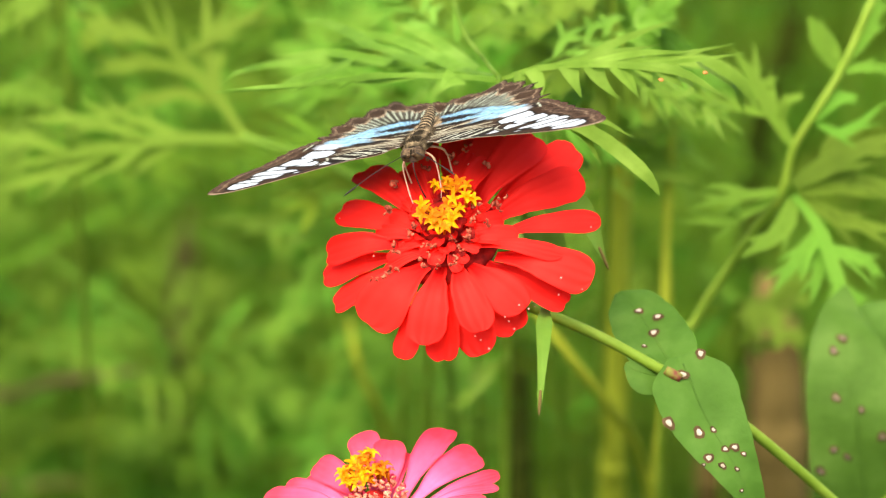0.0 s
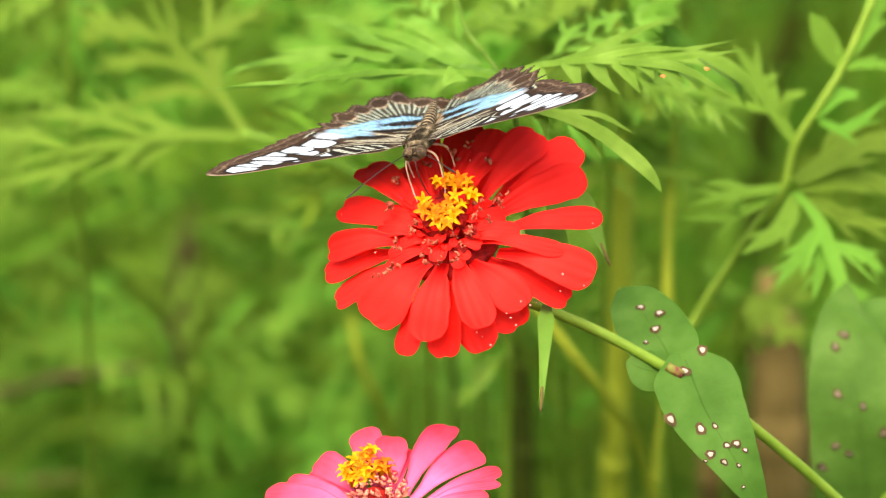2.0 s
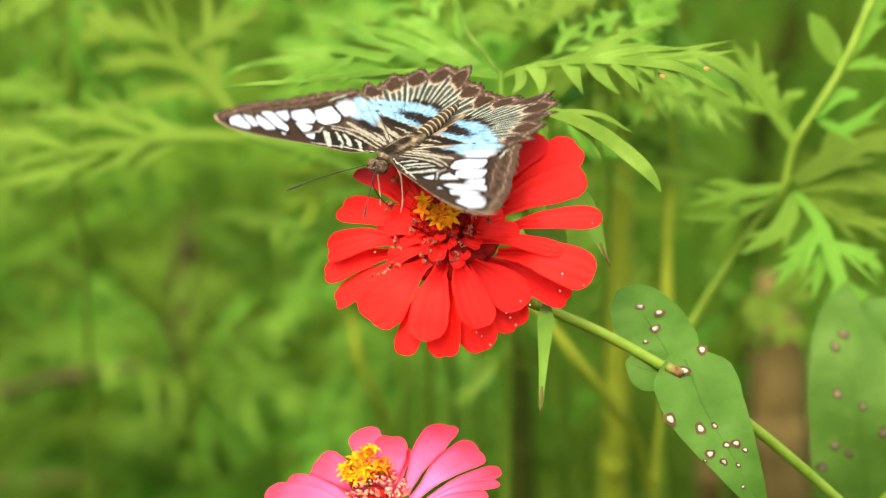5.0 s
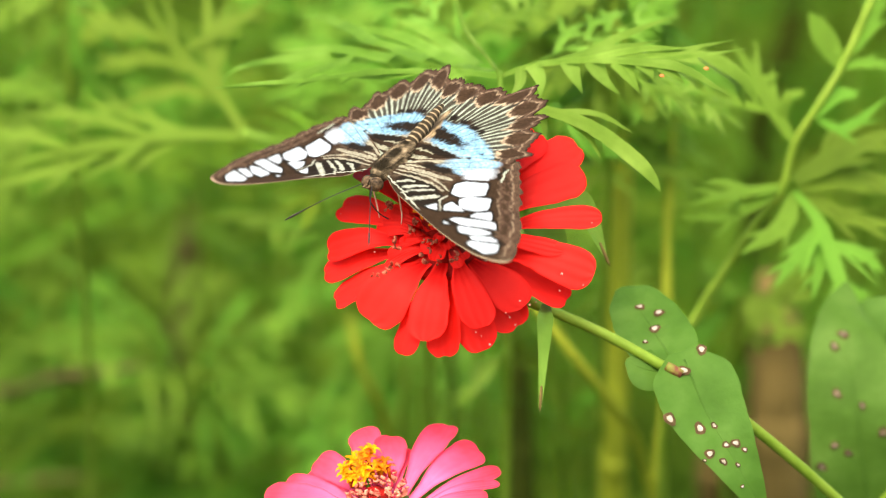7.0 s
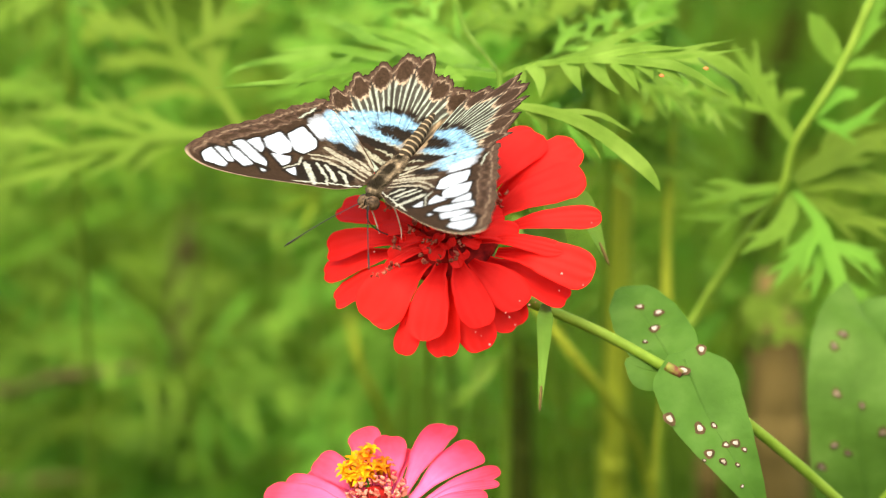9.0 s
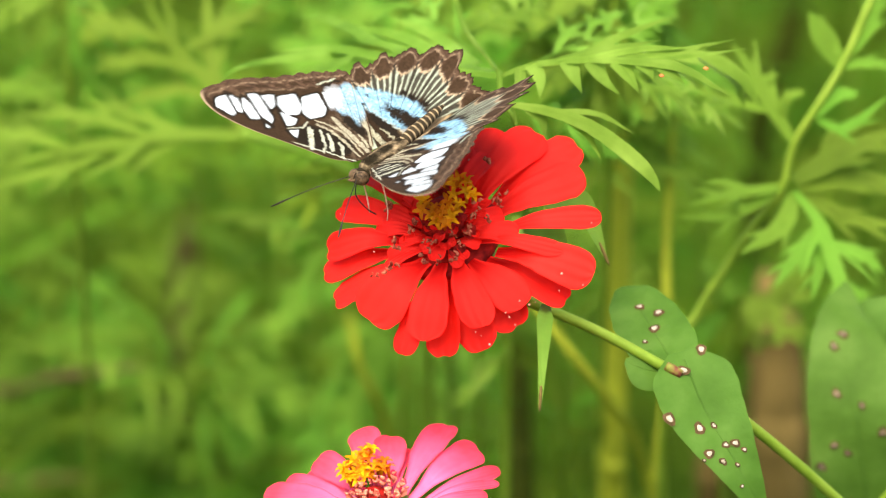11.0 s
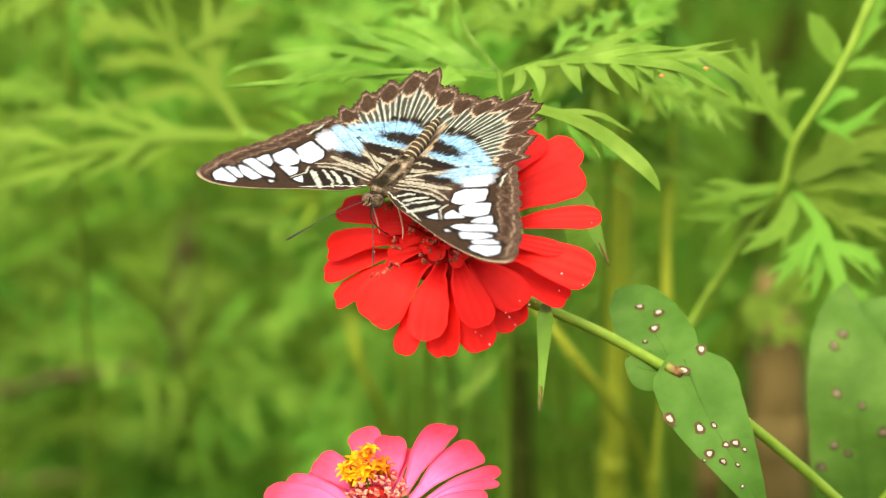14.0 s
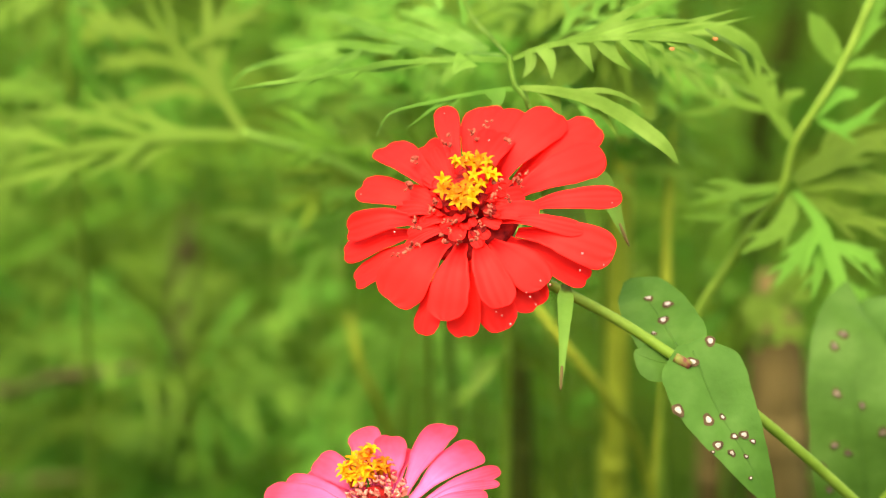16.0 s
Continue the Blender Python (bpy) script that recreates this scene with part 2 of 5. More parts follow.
def petal(bm, base, tip, half, normal, arch=0.1, cup=0.12, dent=0.0, crease=0.03, roll=0.0, fray=0.0):
    """A rounded ray petal with lengthwise creases and a slight dent at its tip."""
    base, tip, normal = Vector(base), Vector(tip), Vector(normal)
    length = (tip - base).length
    fine = bend([base, base + (tip - base) * 0.45 + normal * arch * length, tip], 60)
    rows = []
    layer = bm.verts.layers.float_color.get("along") or bm.verts.layers.float_color.new("along")
    n, across = 16, 4
    blunt = min(0.42, max(0.16, 0.85 * half / length))
    for i in range(n + 1):
        s = 1 - (1 - i / n) ** 1.7
        k = min(59, int(s * 60))
        p = fine[k].lerp(fine[k + 1], s * 60 - k)
        d = (fine[min(60, k + 2)] - fine[max(0, k - 2)]).normalized()
        side = d.cross(normal).normalized()
        up = side.cross(d)
        w = 0.28 + 0.72 * math.sin(0.5 * math.pi * min(1, s / (1 - blunt))) ** 1.9
        if s > 1 - blunt:
            w *= max(0.0, 1 - ((s - 1 + blunt) / blunt) ** 2.3) ** 0.5
        w = half * max(w, 0.06)
        row = []
        for j in range(-across, across + 1):
            f = j / across
            lift = cup * f * f + crease * math.cos(f * 7.5) * math.sin(math.pi * s)
            back = -dent * math.exp(-(f * w / half * 3.2) ** 2) * half * max(0, s - 0.8) * 5
            v = bm.verts.new(p + side * (w * f) + up * (w * (lift + roll * f * s)) + d * back)
            if fray:
                v.co += (side * f + d * max(0, s - 0.7)) * half * fray * noise.noise(v.co * 420) + up * half * fray * 0.8 * noise.noise(v.co * 230 + Vector((3, 1, 7)))
            v[layer] = (max(s, abs(f) ** 3 * 0.9), f * 0.5 + 0.5, 0, 1)
            row.append(v)
        rows.append(row)
    for a, b in zip(rows, rows[1:]):
        for j in range(2 * across):
            bm.faces.new((a[j], a[j + 1], b[j + 1], b[j]))


def crumb(bm, p, size, rng):
    """A few short curled withered scraps."""
    for k in range(3):
        d = Vector((rng.uniform(-1, 1), rng.uniform(-1, 0.3), rng.uniform(-0.5, 1))).normalized()
        e = d.orthogonal().normalized()
        q = p + Vector((rng.uniform(-1, 1), rng.uniform(-0.4, 0.2), rng.uniform(-1, 1))) * size * 0.5
        r = size * rng.uniform(0.12, 0.22)
        tube(bm, bend([q, q + d * size * 0.3 + e * size * 0.2, q + d * size * rng.uniform(0.4, 0.7) - e * size * rng.uniform(-0.2, 0.3)], 3), [r, r * 1.3, r, r * 0.4], 5)


def floret(parent, p, normal, size, rng):
    """A five-pointed yellow disc floret."""
    bm = bmesh.new()
    n = (Vector(normal) + Vector((rng.uniform(-0.5, 0.5), rng.uniform(-0.5, 0.3), rng.uniform(-0.3, 0.4)))).normalized()
    e = n.orthogonal().normalized()
    f = n.cross(e)
    tube(bm, [p - n * size * 1.2, p - n * size * 0.4, p], [size * 0.14, size * 0.2, size * 0.3], 6)
    start = rng.uniform(0, 6.28)
    for k in range(5):
        a = start + k * 2 * math.pi / 5 + rng.uniform(-0.15, 0.15)
        d = e * math.cos(a) + f * math.sin(a)
        blade(bm, bend([p, p + d * size * 0.55 + n * size * 0.28, p + d * size + n * size * rng.uniform(-0.1, 0.3)], 5),
              [size * w for w in (0.18, 0.22, 0.22, 0.19, 0.13, 0.04)], n, 0.35)
    return part("floret", bm, M_YELLOW, parent)


def in_plane(x, y, cx, cy, normal, drop=0.0):
    """The place at marks x, y on the flower's own tilted plane through its middle."""
    c = -((x - cx) * normal[0] - (y - cy) * normal[1]) / normal[2] / 70
    return spot(x, y, -c + drop)


RED_N = Vector((-0.22, 0.55, 0.80)).normalized()      # right, up, towards
red_normal = (RIGHT * RED_N.x + UP * RED_N.y - AWAY * RED_N.z).normalized()
CX, CY = 830, 372
FOOT = spot(1900, 1500, 30)
FOOT.z = 0.0
zinnia = thing("zinnia_plant", FOOT, "tall red zinnia with a worn bloom and spotted leaves", "flower")
NODE = spot(1207, 640, 1.8)
HEAD = spot(CX, CY, 1.2)
rng = random.Random(4)
bm = bmesh.new()
neck = spot(965, 500, 2.2)
tube(bm, bend([HEAD + red_normal * 0.002, HEAD - red_normal * 0.005, neck], 8),
     [0.004, 0.007, 0.0085, 0.009, 0.0085, 0.007, 0.005, 0.0035, 0.0018], 14)
head = part("flower_head", bm, M_STEM, zinnia, "red zinnia head with yellow florets", pivot=HEAD)
# petals: tip x, y, half width (in marks), inner end as a share of the way out from the middle, drop of the tip in cm
OUTER = [(748, 596, 30, 0.40, 0.9), (825, 602, 34, 0.42, 1.0), (893, 588, 36, 0.40, 1.0), (957, 549, 38, 0.42, 1.0),
         (1045, 500, 34, 0.42, 0.9), (628, 502, 32, 0.42, 0.8), (607, 452, 28, 0.42, 0.7), (752, 258, 28, 0.4, 0.7),
         (1062, 222, 38, 0.40, 0.7), (862, 190, 40, 0.4, 0.6)]
INNER = [(688, 537, 49, 0.34, 0.5), (788, 571, 41, 0.30, 0.4), (893, 546, 33, 0.28, 0.2), (968, 508, 38, 0.40, 0.4),
         (1090, 452, 38, 0.44, 0.4), (614, 412, 28, 0.40, 0.4), (636, 330, 34, 0.36, 0.3), (680, 260, 36, 0.36, 0.2),
         (788, 188, 24, 0.36, 0.1), (918, 194, 40, 0.36, 0.1), (990, 196, 42, 0.34, 0.2), (1072, 272, 38, 0.32, 0.2),
         (1104, 350, 23, 0.36, 0.3)]
SHORT = [(958, 380, 24, 0.30, -0.2), (1035, 410, 17, 0.30, 0.0), (905, 238, 22, 0.3, -0.1), (872, 228, 24, 0.3, -0.1),
         (806, 430, 17, 0.25, -0.4), (742, 398, 15, 0.3, -0.1), (722, 420, 15, 0.4, 0.0), (782, 410, 15, 0.3, -0.2),
         (740, 290, 18, 0.4, 0.0), (890, 400, 14, 0.3, -0.3), (905, 320, 13, 0.3, -0.1), (722, 336, 17, 0.4, 0.0), (748, 312, 15, 0.4, 0.0), (700, 372, 18, 0.4, 0.1),
         (872, 268, 15, 0.4, 0.0), (930, 345, 17, 0.35, 0.0), (770, 262, 16, 0.4, 0.0), (715, 440, 18, 0.35, 0.1), (852, 440, 14, 0.3, -0.1)]
for layer, (ring, arch, lift) in enumerate(((OUTER, 0.10, -0.35), (INNER, 0.13, 0.0), (SHORT, 0.14, 0.25))):
    for x, y, half, share, drop in ring:
        bm = bmesh.new()
        tip = in_plane(x, y, CX, CY, RED_N, drop + 0.5 - lift * 0.4)
        base = in_plane(CX + (x - CX) * share * 0.75, CY + 14 + (y - CY) * share * 0.75, CX, CY, RED_N, 0.5 - lift)
        petal(bm, base, tip, half * 0.96 / 7000, red_normal, arch + rng.uniform(-0.04, 0.04), rng.uniform(-0.15, 0.25), rng.uniform(0, 0.25), rng.uniform(0.02, 0.06), rng.uniform(-0.4, 0.4), 0.08)
        part("petal", bm, M_RED, head)
bm = bmesh.new()
bmesh.ops.create_icosphere(bm, subdivisions=3, radius=0.0066)
turn = red_normal.to_track_quat("Z", "Y").to_matrix().to_4x4()
for v in bm.verts:
    v.co *= 1 + 0.18 * noise.noise(v.co * 600)
    v.co.z *= 0.75
bmesh.ops.transform(bm, verts=bm.verts, matrix=Matrix.Translation(in_plane(826, 356, CX, CY, RED_N, 0.35)) @ turn)
part("disc", bm, M_MAROON, head, "dark red disc between the petals")
bm = bmesh.new()
mid = in_plane(826, 378, CX, CY, RED_N, 0.75)
tube(bm, [mid - red_normal * 0.003, mid - red_normal * 0.001, mid + red_normal * 0.001, mid + red_normal * 0.0022], [0.006, 0.0145, 0.014, 0.004], 24)
part("receptacle", bm, M_MAROON, head)
# small red scales crowd the disc
for k in range(46):
    a = k * 2.39996
    r = 0.25 + 0.75 * (k / 46) ** 0.6
    x, y = CX - 2 + 88 * r * math.cos(a), CY - 8 + 66 * r * math.sin(a)
    bm = bmesh.new()
    p = in_plane(CX - 2 + 88 * (r - 0.22) * math.cos(a), CY - 8 + 66 * (r - 0.22) * math.sin(a), CX, CY, RED_N, 0.1 + 0.3 * r)
    petal(bm, p, in_plane(x + rng.uniform(-8, 8), y + rng.uniform(-8, 8), CX, CY, RED_N, -0.35 + 0.5 * r + rng.uniform(-0.15, 0.15)), rng.uniform(7, 13) / 7000, red_normal, 0.2, rng.uniform(0.1, 0.6))
    part("disc_scale", bm, M_RED if k % 4 else M_MAROON, head)
for x, y in [(808, 286), (829, 279), (850, 283), (866, 288), (784, 320), (786, 338), (806, 334), (842, 312), (864, 308), (812, 358), (838, 352), (826, 338), (852, 328),
             (820, 290), (840, 290), (794, 330), (876, 312), (832, 322), (818, 346), (842, 340), (826, 362), (800, 346)]:
    floret(head, in_plane(x, y, CX, CY, RED_N, -0.5 + rng.uniform(-0.12, 0.12)), red_normal, rng.uniform(0.0020, 0.0028), rng)
for x, y in [(722, 328), (742, 285), (790, 252), (844, 235), (866, 225), (898, 250), (922, 312), (918, 330), (905, 352), (880, 350), (885, 330), (760, 372),
             (735, 402), (790, 420), (815, 430), (845, 425), (852, 400), (770, 360), (785, 390), (800, 400), (700, 450), (730, 440), (872, 372), (838, 385)]:
    bm = bmesh.new()
    for k in range(2):
        crumb(bm, in_plane(x + rng.uniform(-5, 5), y + rng.uniform(-5, 5), CX, CY, RED_N, -0.25 + rng.uniform(-0.1, 0.15)), rng.uniform(0.0010, 0.0026), rng)
    part("withered_floret", bm, M_WITHER, head)


for x, y in [(958, 498), (986, 500), (933, 519), (880, 553), (890, 560), (940, 527), (1070, 470), (1032, 450), (1028, 480), (700, 412), (868, 250), (788, 202), (1085, 360), (905, 575), (950, 540), (975, 505), (640, 345)]:
    bm = bmesh.new()
    bmesh.ops.create_icosphere(bm, subdivisions=1, radius=rng.uniform(0.00014, 0.00036))
    bmesh.ops.translate(bm, verts=bm.verts, vec=in_plane(x, y, CX, CY, RED_N, -0.02))
    part("pollen_speck", bm, M_SPECK, head)


def broad_leaf(parent, name, points, widths, normal, mat, fold=0.12, label=""):
    """A wide leaf along the points with a raised midrib; returns it and a way to find places on it."""
    bm = bmesh.new()
    path = bend(points, 40)
    ws = [max(0.6, v.x) / 7000 for v in bend([(w, 0, 0) for w in widths], 40)]
    ws = [w * (1 + 0.015 * math.sin(i * 0.8 + 7 * len(points)) * math.sin(i * 0.33)) for i, w in enumerate(ws)]
    normal = Vector(normal)
    blade(bm, path, ws, normal, fold, -0.15, 5)
    for v in bm.verts:
        v.co += normal * (0.0011 * noise.noise(v.co * 70) + 0.0003 * noise.noise(v.co * 260))
    leaf = part(name, bm, mat, parent, label)
    bm = bmesh.new()
    tube(bm, [p + normal * (0.0011 * noise.noise(p * 70) + 0.0003 * noise.noise(p * 260)) for p in path[2:-2]], [0.00030 * (1 - 0.75 * i / 36) for i in range(37)], 6)
    part("midrib", bm, mat, leaf)

    def on(s, f):
        i = min(39, int(s * 40))
        p = path[i].lerp(path[i + 1], s * 40 - i)
        d = (path[i + 1] - path[i]).normalized()
        side = d.cross(normal).normalized()
        n = side.cross(d)
        w = ws[i] + (ws[i + 1] - ws[i]) * (s * 40 - i)
        q = p + side * w * f + n * w * (fold * abs(f) - 0.15 * f * f)
        return q + normal * (0.0011 * noise.noise(q * 70) + 0.0003 * noise.noise(q * 260)) + n * 0.0003, n
    return leaf, on


M_SPOT_RIM = paint("leaf_spot_rim", [(0.045, 0.034, 0.014), (0.11, 0.07, 0.035)], 600, 0.9, 0.3, spec=0.02)
M_SPOT_GREY = paint("leaf_spot_grey", [(0.12, 0.10, 0.065), (0.26, 0.23, 0.16)], 600, 0.8, 0.3, spec=0.05)
M_SPOT_PALE = paint("leaf_spot_pale", [(0.27, 0.24, 0.175), (0.48, 0.45, 0.38)], 600, 0.8, 0.3, spec=0.05)


def marks_of(p):
    """The inverse of spot(): marks x, y of a place."""
    q = p - EYE
    k = 7000 * FAR / q.dot(AWAY)
    return 784 + q.dot(RIGHT) * k, 441 - q.dot(UP) * k


def leaf_spots(leaf, on, marks, rng, pale=None):
    """Round brown-edged spots on a leaf, by marks and radius."""
    places = [(on(i / 60, j / 20), i, j) for i in range(61) for j in range(-19, 20)]
    seen = [(marks_of(q[0]), q) for q, i, j in places]
    for x, y, r in marks:
        p, n = min(seen, key=lambda e: (e[0][0] - x) ** 2 + (e[0][1] - y) ** 2)[1]
        e = n.orthogonal().normalized()
        g = n.cross(e)
        for mat, k, lift, name in ((M_SPOT_RIM, 1.0, 0.0, "spot_rim"), (pale or M_SPOT_PALE, 0.5, 0.0003, "spot_middle")):
            bm = bmesh.new()
            ring = [bm.verts.new(p + n * lift + (e * math.cos(a) + g * math.sin(a) * 1.15) * (r * 0.74 / 7000) * k * (1 + 0.12 * math.sin(2 * a + r + x) + 0.10 * math.sin(3 * a + y) + 0.06 * math.sin(5 * a + r)))
                    for a in [2 * math.pi * j / 14 for j in range(14)]]
            top = bm.verts.new(p + n * (lift + 0.0002))
            for j in range(14):
                bm.faces.new((ring[j], ring[(j + 1) % 14], top))
            part(name, bm, mat, leaf)


# stem: upper length to the joint, then the lower length to the soil
bm = bmesh.new()
tube(bm, bend([neck, spot(1090, 565, 2.1), NODE], 8), [0.0014] * 9, 10)
upper_stem = part("upper_stem", bm, M_STEM, zinnia, pivot=NODE)
bm = bmesh.new()
d = (NODE - neck).normalized()
tube(bm, [NODE - AWAY * 0.0022 + d * f for f in (-0.002, -0.001, 0.0, 0.0014, 0.0026)], [0.0012, 0.0013, 0.0014, 0.0013, 0.0012], 10)
part("stem_joint", bm, paint("reddish_joint", [(0.15, 0.035, 0.02), (0.17, 0.22, 0.03)], 500, 0.6, 0.3), zinnia, "reddish brown joint of the stem")
bm = bmesh.new()
tube(bm, bend([NODE, spot(1330, 728, 3), spot(1460, 838, 4.5), spot(1580, 955, 6.5), spot(1690, 1100, 10), spot(1760, 1300, 14), FOOT], 26), [0.0014] * 20 + [0.0018] * 7, 10)
part("lower_stem", bm, M_STEM, zinnia)
toward = -AWAY
# two narrow leaves under the bloom
for pts, ws in (([(1003, 505, -0.2), (1001, 565, -1.7), (994, 685, -2.7)], [7, 15, 12, 7, 3]),
                ([(1000, 330, 3.2), (1062, 325, 3.4), (1112, 430, 3.0)], [10, 20, 23, 14, 1]),
                ([(960, 350, 3.2), (1010, 390, 3.2), (1040, 415, 2.9)], [10, 30, 34, 20, 1])):
    bm = bmesh.new()
    path = bend([spot(*p) for p in pts], 14)
    blade(bm, path, [w / 7000 for w in np.interp(np.linspace(0, 1, 15), np.linspace(0, 1, len(ws)), ws)], toward + UP * 0.3, 0.25, 0, 2)
    bract = part("bract", bm, M_BRACT, head, "narrow pale green leaf under the bloom")
    bm = bmesh.new()
    tube(bm, [path[12] + toward * 0.0002, path[13], path[14], path[14] + (path[14] - path[13]) * 0.5], [0.0003, 0.0005, 0.0004, 0.0001], 6)
    part("dry_tip", bm, M_BROWN, bract)
leaf, on = broad_leaf(zinnia, "leaf", [spot(1222, 608, 1.9), spot(1262, 705, 1.3), spot(1318, 805, 1.0), spot(1376, 910, 1.2)],
                      [24, 68, 76, 71, 61, 49, 36, 20, 2], toward + UP * 0.25 + RIGHT * 0.1, M_BROAD, 0.3, "long green zinnia leaf with pale brown-edged spots")
leaf_spots(leaf, on, [(1227, 642, 14), (1257, 603, 13), (1197, 733, 15), (1255, 743, 14), (1279, 737, 8), (1301, 775, 9), (1318, 771, 11),
                      (1335, 784, 7), (1272, 791, 12), (1296, 802, 9), (1324, 811, 6), (1329, 846, 5), (1261, 803, 5)], rng)
leaf, on = broad_leaf(zinnia, "leaf", [spot(1214, 638, 2.0), spot(1180, 580, 3.2), spot(1146, 530, 4.2), spot(1112, 497, 5.0)],
                      [26, 60, 66, 64, 56, 42, 8], toward + UP * 0.4, M_BROAD, 0.15, "short green zinnia leaf with pale spots")
leaf_spots(leaf, on, [(1149, 529, 11), (1183, 538, 13), (1175, 568, 14), (1160, 590, 7)], rng)
leaf, on = broad_leaf(zinnia, "leaf", [spot(1206, 646, 2.0), spot(1165, 640, 1.8), spot(1124, 624, 1.8)],
                      [14, 34, 42, 34, 5], toward + UP * 0.5, M_BROAD, 0.15)
big = thing("zinnia_shoot", Vector((0.2, 0.3, 0)), "broad spotted green zinnia leaves on a leaning shoot", "plant")
leaf, on = broad_leaf(big, "leaf", [spot(1540, 920, 12), spot(1520, 760, 11), spot(1500, 600, 11.5), spot(1500, 500, 13)],
                      [90, 100, 96, 88, 70, 44, 4], toward - UP * 0.55, M_BROAD, 0.12, "broad green leaf with grey-brown spots")
leaf_spots(leaf, on, [(1493, 596, 13), (1477, 618, 12), (1482, 700, 12), (1529, 716, 10), (1566, 762, 13), (1480, 792, 11), (1502, 806, 10),
                      (1455, 826, 13), (1472, 868, 10)], rng, M_SPOT_GREY)
leaf, on = broad_leaf(big, "leaf", [spot(1500, 860, 13), spot(1560, 640, 13), spot(1640, 540, 13)],
                      [60, 100, 110, 90, 4], toward + UP * 0.3, M_BROAD, 0.12)
bm = bmesh.new()
tube(bm, bend([spot(1548, 925, 12.4), spot(1620, 1100, 14), Vector((0.2, 0.3, 0))], 10), 0.002, 8)
part("stem", bm, M_STEM, big)

# pink flower below
PINK_N = Vector((-0.08, 0.62, 0.78)).normalized()
pink_normal = (RIGHT * PINK_N.x + UP * PINK_N.y - AWAY * PINK_N.z).normalized()
PX, PY = 690, 905
PFOOT = spot(720, 1700, 14)
PFOOT.z = 0
pink = thing("pink_zinnia", PFOOT, "pink zinnia with a yellow floret tuft on a green stem", "flower")
bm = bmesh.new()
PHEAD = spot(PX, PY, 1.0)
tube(bm, bend([PHEAD + pink_normal * 0.002, PHEAD - pink_normal * 0.008, PHEAD - pink_normal * 0.02], 8),
     [0.004, 0.007, 0.0085, 0.009, 0.0085, 0.007, 0.005, 0.0035, 0.0018], 14)
pink_head = part("flower_head", bm, M_STEM, pink)
bm = bmesh.new()
tube(bm, bend([PHEAD - pink_normal * 0.018, spot(700, 1150, 5), PFOOT], 14), 0.0018, 8)
part("stem", bm, M_STEM, pink)
PETALS = [(470, 868, 30, 0.3), (505, 852, 26, 0.4), (562, 808, 32, 0.1), (545, 836, 24, 0.5), (640, 754, 34, 0.2), (694, 766, 34, -0.1),
          (716, 790, 20, 0.4), (795, 748, 36, 0.1), (852, 792, 34, 0.3), (888, 828, 16, 0.3), (886, 852, 14, 0.2), (866, 874, 16, 0.0),
          (500, 960, 34, 0.6), (560, 1030, 36, 0.7), (650, 1070, 38, 0.7), (740, 1065, 38, 0.7), (820, 1020, 36, 0.6), (880, 950, 34, 0.5)]
for x, y, half, drop in PETALS:
    bm = bmesh.new()
    petal(bm, in_plane(PX + (x - PX) * 0.25, PY + 10 + (y - PY) * 0.25, PX, PY, PINK_N, 0.4), in_plane(x, y + 5, PX, PY, PINK_N, drop + 0.2),
          half * 0.88 / 7000, pink_normal, 0.1 + rng.uniform(-0.03, 0.03), rng.uniform(-0.05, 0.3), rng.uniform(0, 0.16), 0.05, rng.uniform(-0.3, 0.3), 0.07)
    part("petal", bm, M_PINK, pink_head)
bm = bmesh.new()
bmesh.ops.create_icosphere(bm, subdivisions=3, radius=0.0045)
for v in bm.verts:
    v.co *= 1 + 0.2 * noise.noise(v.co * 600)
bmesh.ops.transform(bm, verts=bm.verts, matrix=Matrix.Translation(in_plane(668, 893, PX, PY, PINK_N, 0.1)))
part("disc", bm, M_MAROON, pink_head)
for k in range(34):
    a = k * 2.39996
    r = 0.25 + 0.75 * (k / 34) ** 0.6
    bm = bmesh.new()
    p = in_plane(672 + 62 * (r - 0.25) * math.cos(a), 880 + 44 * (r - 0.25) * math.sin(a), PX, PY, PINK_N, 0.1 + 0.2 * r)
    petal(bm, p, in_plane(672 + 62 * r * math.cos(a), 872 + 44 * r * math.sin(a), PX, PY, PINK_N, -0.5 + 0.4 * r), rng.uniform(6, 11) / 7000, pink_normal, 0.2, 0.4)
    part("disc_scale", bm, M_PINK if k % 3 else M_CORAL, pink_head)
for x, y in [(648, 800), (660, 797), (628, 815), (612, 838), (632, 838), (622, 826), (668, 825), (682, 818), (645, 845), (635, 852), (610, 830), (676, 832),
             (640, 822), (652, 812), (640, 810), (626, 846), (618, 848), (688, 830), (660, 838), (646, 832)]:
    floret(pink_head, in_plane(x, y, PX, PY, PINK_N, -0.5), (pink_normal + UP * 0.9).normalized(), 0.0025, rng)
for k in range(14):
    bm = bmesh.new()
    for j in range(2):
        crumb(bm, in_plane(rng.uniform(620, 715), rng.uniform(845, 885), PX, PY, PINK_N, -0.5), rng.uniform(0.0012, 0.0024), rng)
    part("withered_floret", bm, M_CORAL, pink_head)

